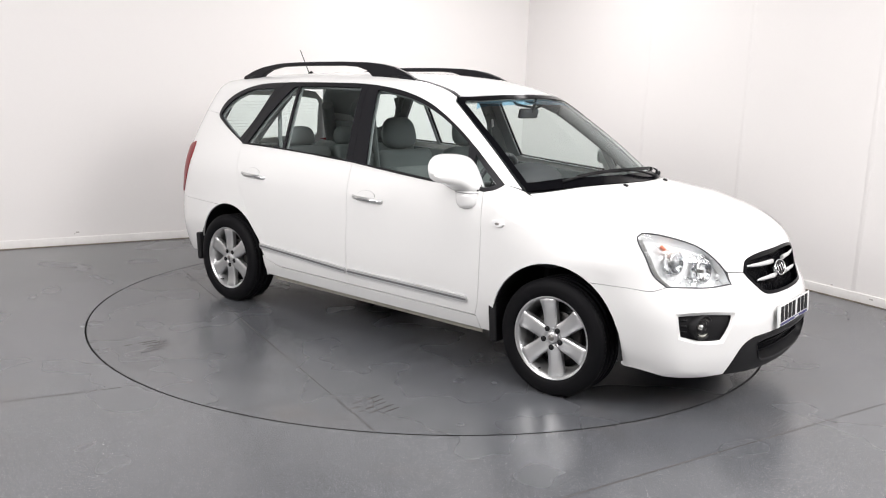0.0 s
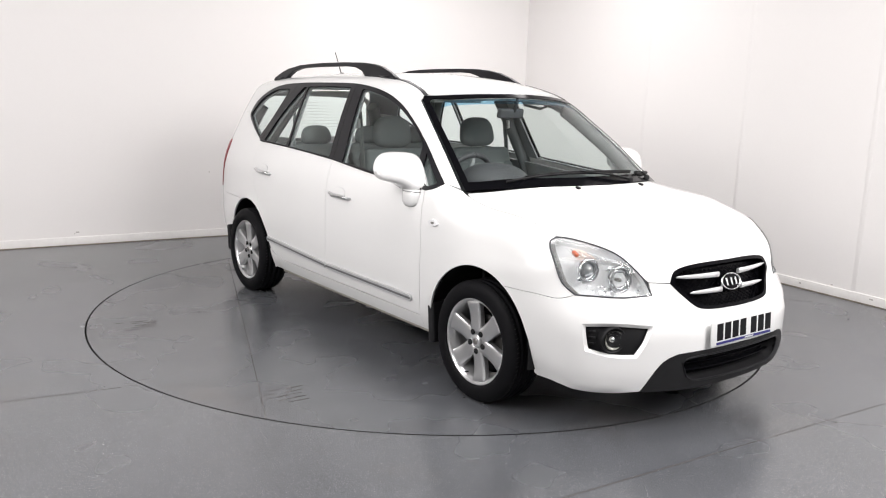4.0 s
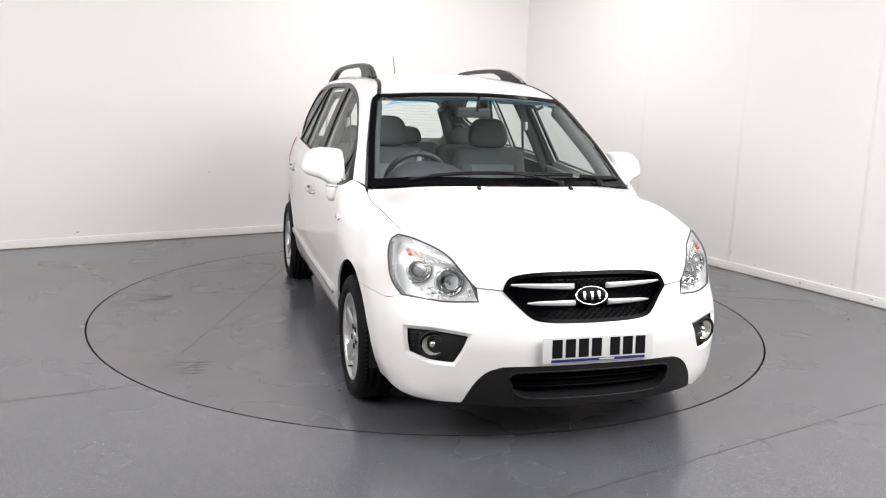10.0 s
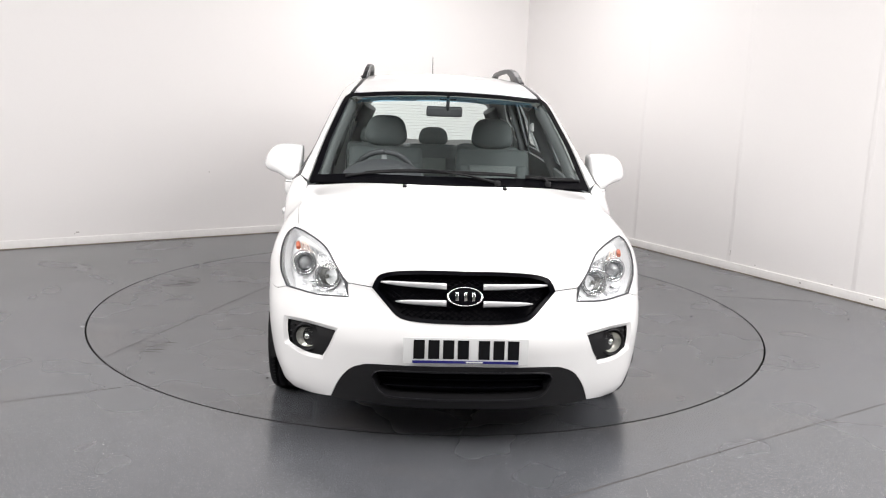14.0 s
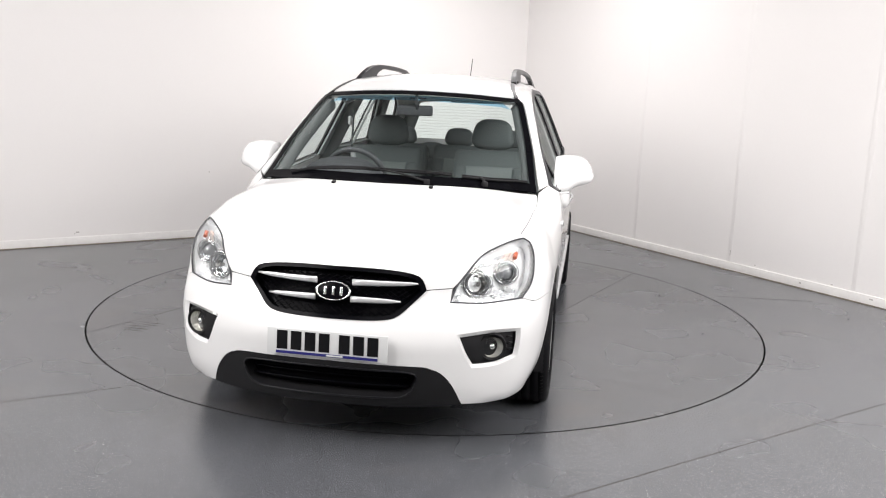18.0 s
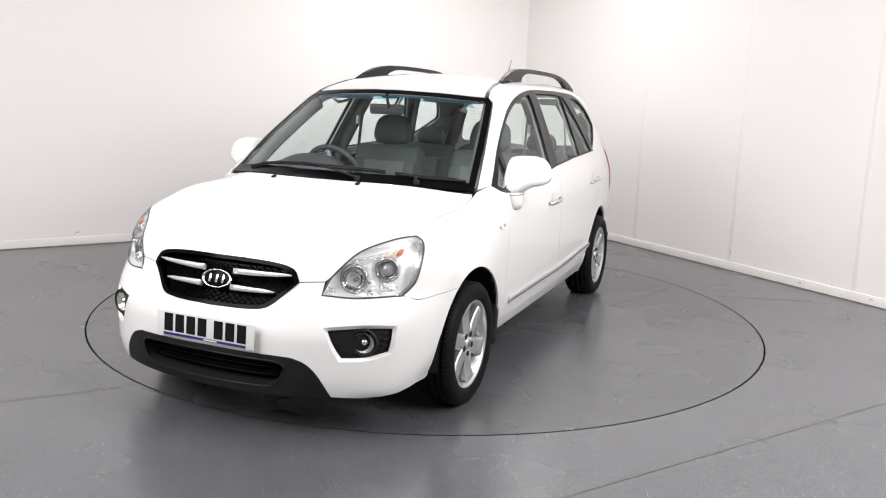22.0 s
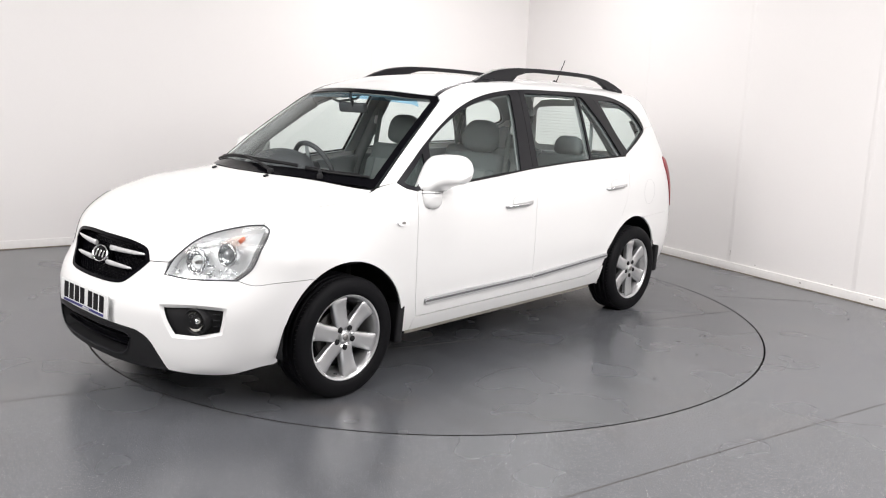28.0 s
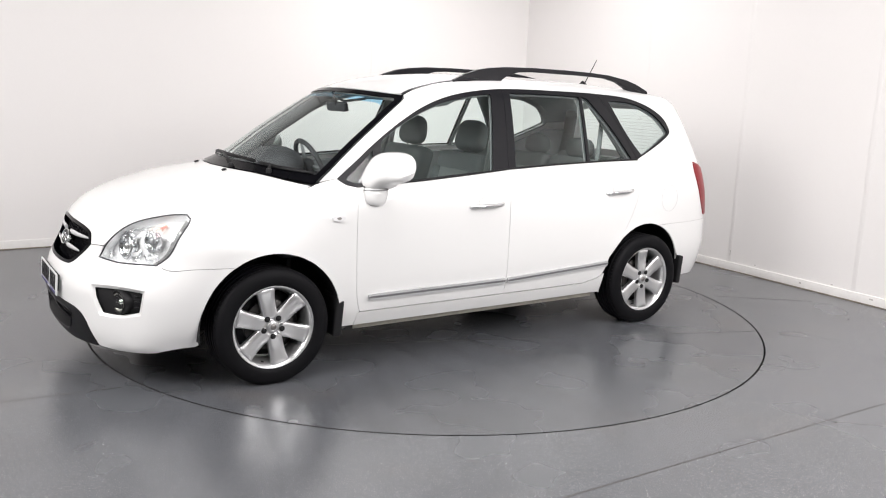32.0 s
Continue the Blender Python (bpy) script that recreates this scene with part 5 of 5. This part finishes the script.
for f in dash.data.polygons:
    f.use_smooth = True
hood = bmesh.new()
bmesh.ops.create_uvsphere(hood, u_segments=28, v_segments=16, radius=1)
bmesh.ops.transform(hood, matrix=Matrix.Translation((.84, -.37, 1.005)) @ Matrix.Diagonal((.18, .24, .118, 1)), verts=hood.verts)
for f in hood.faces:
    f.smooth = True
part("instrument_hood", hood, DASH, dash)
part("centre_stack", cushion((.30, .30, .10), (.665, 0, .79), (0, 70, 0), .03), TRIM, dash, "grey centre stack")
part("console", box((.85, .22, .22), (.18, 0, .45), (0, 0, 0), .05, 3), DASH, car, "dark centre console")
part("gear_lever", tube([(.42, 0, .55), (.40, 0, .70)], [.012, .022], 10), DASH, car)
for y in (.62, .10, -.10, -.64):
    part("air_vent", box((.03, .10, .055), (.642, y, .87), (0, -20, 0), .012), GLOSSY, dash)
# sheet of paper lying on the dash top, pale in the windscreen
part("dash_label", box((.10, .20, .002), (1.13, -.02, 1.001), (0, 6, 4), 0), PLATE, dash, "pale sheet on the dash top")

AT_WHEEL = Matrix.Translation((.585, -.368, .985)) @ pose(0, 0, 0, 0, -66, 0)


def turned(bm, m):
    bmesh.ops.transform(bm, matrix=m, verts=bm.verts)
    return bm


t = np.linspace(0, 2 * math.pi, 49)
steering = part("steering_wheel", turned(tube([(.182 * math.cos(a), .182 * math.sin(a), 0) for a in t], .0165, 10), AT_WHEEL), DASH, car, "dark three-spoke steering wheel")
part("airbag_cover", turned(cushion((.13, .16, .06), (0, 0, -.03), bevel=.025), AT_WHEEL), DASH, steering)
for a in (90, 270, 0):
    part("wheel_spoke", turned(tube([(.05 * math.cos(radians(a)), .05 * math.sin(radians(a)), -.02), (.175 * math.cos(radians(a)), .175 * math.sin(radians(a)), 0)], [.024, .014], 8, (1, .5)), AT_WHEEL), TRIM, steering)
part("steering_column", tube([(.62, -.368, .96), (.86, -.368, .84)], .045, 12), DASH, steering)

mirror = part("inside_mirror", box((.035, .215, .060), (.565, -.018, 1.392), (0, 12, 6), .022, 3), DASH, car, "dark interior mirror")
part("mirror_stem", tube([(.575, 0, 1.40), (.60, 0, 1.455), (.60, 0, 1.490)], .010, 8), DASH, mirror)
part("mirror_mount", box((.07, .10, .022), (.545, 0, 1.480), (0, 22, 0), .008), DASH, mirror)
part("mirror_pane", box((.002, .195, .048), (.546, -.016, 1.390), (0, 12, 6), 0), MIRROR, mirror)
for y in (.36, -.36):
    p = on_top((.40, y))[0]
    part("sun_visor", box((.17, .36, .018), (.40, y, p[2] - .060), (0, 20, 0), .008), LINER, car, "grey sun visor")

# door linings, belts and pillars inside
two_sided("door_lining", skin("door_lining", loop(run(on_side((.86, .36), (.88, .70), (.86, .965))), run(on_side((.84, .975), (.4, 1.005), (-.158, 1.045))), run(on_side((-.158, 1.045), (-.15, .36))), run(on_side((-.15, .355), (.84, .355)))), SIDE, step=.08, off=-.055, thick=.015), TRIM, front_door, "grey inner door lining")
two_sided("door_lining", skin("door_lining", loop(run(on_side((-.158, 1.045), (-.7, 1.072), (-1.26, 1.08))), run(on_side((-1.27, 1.07), (-1.21, .78), (-1.09, .62))), run(on_side((-1.07, .60), (-.95, .36))), run(on_side((-.94, .355), (-.16, .355)))), SIDE, step=.08, off=-.055, thick=.015), TRIM, rear_door, "grey inner door lining")
two_sided("side_lining", skin("side_lining", loop(run(on_side((-1.27, 1.08), (-1.50, 1.165), (-1.68, 1.25))), run(on_side((-1.70, 1.25), (-1.92, 1.24))), run(on_side((-1.93, 1.2), (-1.98, .72))), run(on_side((-1.97, .70), (-1.25, .69)))), SIDE, step=.08, off=-.05, thick=.015), TRIM, quarter, "grey inner side lining")
for side in (1, -1):
    part("seat_belt", tube([(-.21, side * .615, 1.36), (-.15, side * .62, 1.0), (-.10, side * .62, .62)], .022, 6, (1, .12), (0, 1, 0)), LEATHER, car, "grey seat belt")
    part("seat_belt", tube([(-1.13, side * .60, 1.44), (-1.07, side * .645, 1.15), (-1.0, side * .62, .70)], .022, 6, (1, .12), (0, 1, 0)), LEATHER, car, "grey seat belt")
    part("belt_guide", box((.055, .022, .060), (-.205, side * .640, 1.285), (0, -8, 0), .008), PLATE, car, "white belt guide on the pillar")
    part("grab_handle", tube([(.30, side * .545, 1.435), (.26, side * .53, 1.415), (.10, side * .53, 1.435), (.06, side * .545, 1.46)], .009, 8), TRIM, car)
part("parcel_sill", box((.05, 1.10, .06), (-2.02, 0, 1.00), bevel=.02), TRIM, car)
part("bulkhead", box((.03, 1.44, .56), (1.20, 0, .66), bevel=.01), BLACK, car)


# ---- marks and litter on the turntable and floor ----
def on_table(name, shape, material, label=""):
    return part(name, shape, material, turntable, label)


def rubber_streaks(x, y, turn, rows=5, length=.17, pitch=.022):
    """The dragged tread marks of a tyre: a few fine dark lines side by side."""
    shapes = []
    for k in range(rows):
        for q in range(4):
            a = random.uniform(-.62, .30)
            n = random.uniform(.18, .42)
            shapes.append(box((length * n, random.uniform(.003, .009), .0008), (length * (a + n / 2), pitch * (k - rows / 2) + random.uniform(-.006, .006), .0004 + .0001 * q), (0, 0, random.uniform(-2, 2)), 0))
    bm = joined(*shapes)
    bmesh.ops.transform(bm, matrix=pose(x, y, 0, 0, 0, turn), verts=bm.verts)
    return bm


def cut_line(m, c):
    """A welded joint of the covering, y = m x + c, from rim to rim."""
    q = TABLE_R - .006
    A, B, C = 1 + m * m, 2 * m * c, c * c - q * q
    r = math.sqrt(B * B - 4 * A * C)
    xs = [(-B - r) / (2 * A), (-B + r) / (2 * A)]
    a, b = (Vector((x, m * x + c, 0)) for x in xs)
    d = b - a
    return box((d.length, .004, .0012), (*((a + b) / 2).xy, .0002), (0, 0, math.degrees(math.atan2(d.y, d.x))), 0)


for c in (-1.405, .893):
    on_table("table_seam", cut_line(-.372, c), SCUFFS, "thin dark joint in the turntable's covering")
on_table("tyre_mark", rubber_streaks(1.035, -1.659, 87, 5, .20, .044), SCUFFS, "faint streaks left by a tyre")["kind"] = "stuff"
on_table("tyre_mark", rubber_streaks(-.553, -1.897, 82, 5, .20, .044), SCUFFS, "faint streaks left by a tyre")["kind"] = "stuff"


def crumb(size):
    bm = bmesh.new()
    bmesh.ops.create_icosphere(bm, subdivisions=1, radius=1)
    for v in bm.verts:
        v.co = v.co * random.uniform(.7, 1.2)
    bmesh.ops.scale(bm, vec=(size * random.uniform(.8, 1.8), size * random.uniform(.5, 1), size * .35), verts=bm.verts)
    return bm


for x, y in ((-.94, -1.425), (-.645, -1.462), (-.195, -1.344), (.889, -1.168), (1.564, -.921), (.128, 1.899), (-.474, 1.853), (-.899, 1.692)):
    ob = on_table("grit", crumb(random.uniform(.006, .010)), GRIT, "small dark crumb of dirt")
    ob.matrix_basis = pose(x, y, .003, 0, 0, random.uniform(0, 180))
for x, y in ((2.556, 0.154), (2.79, -0.546), (3.074, 0.103), (2.587, -1.236), (2.029, -1.895)):
    ob = tagged(part("grit", crumb(random.uniform(.005, .009)), GRIT), "small dark crumb of dirt on the floor", "grit", "floor grit")
    ob.matrix_basis = pose(x, y, .003, 0, 0, random.uniform(0, 180))
# ---- what moves ----
def heading(t):
    """The car's heading in degrees: the table turns slowly clockwise."""
    s = t / 32
    return -39.769 - 106.537 * s - 8.671 * s ** 2 + 12.5 * s ** 3 - 4.889 * s ** 4


def motions():
    table_rows, car_rows = [], []
    for k in range(33):
        m = pose(0, 0, 0, 0, 0, heading(k))
        table_rows.append((k, pose(0, TABLE_Y, 0) @ m))
        car_rows.append((k, m @ pose(.1816, .0363, LIFT)))
    walk(turntable, table_rows)
    walk(car, car_rows)


motions()
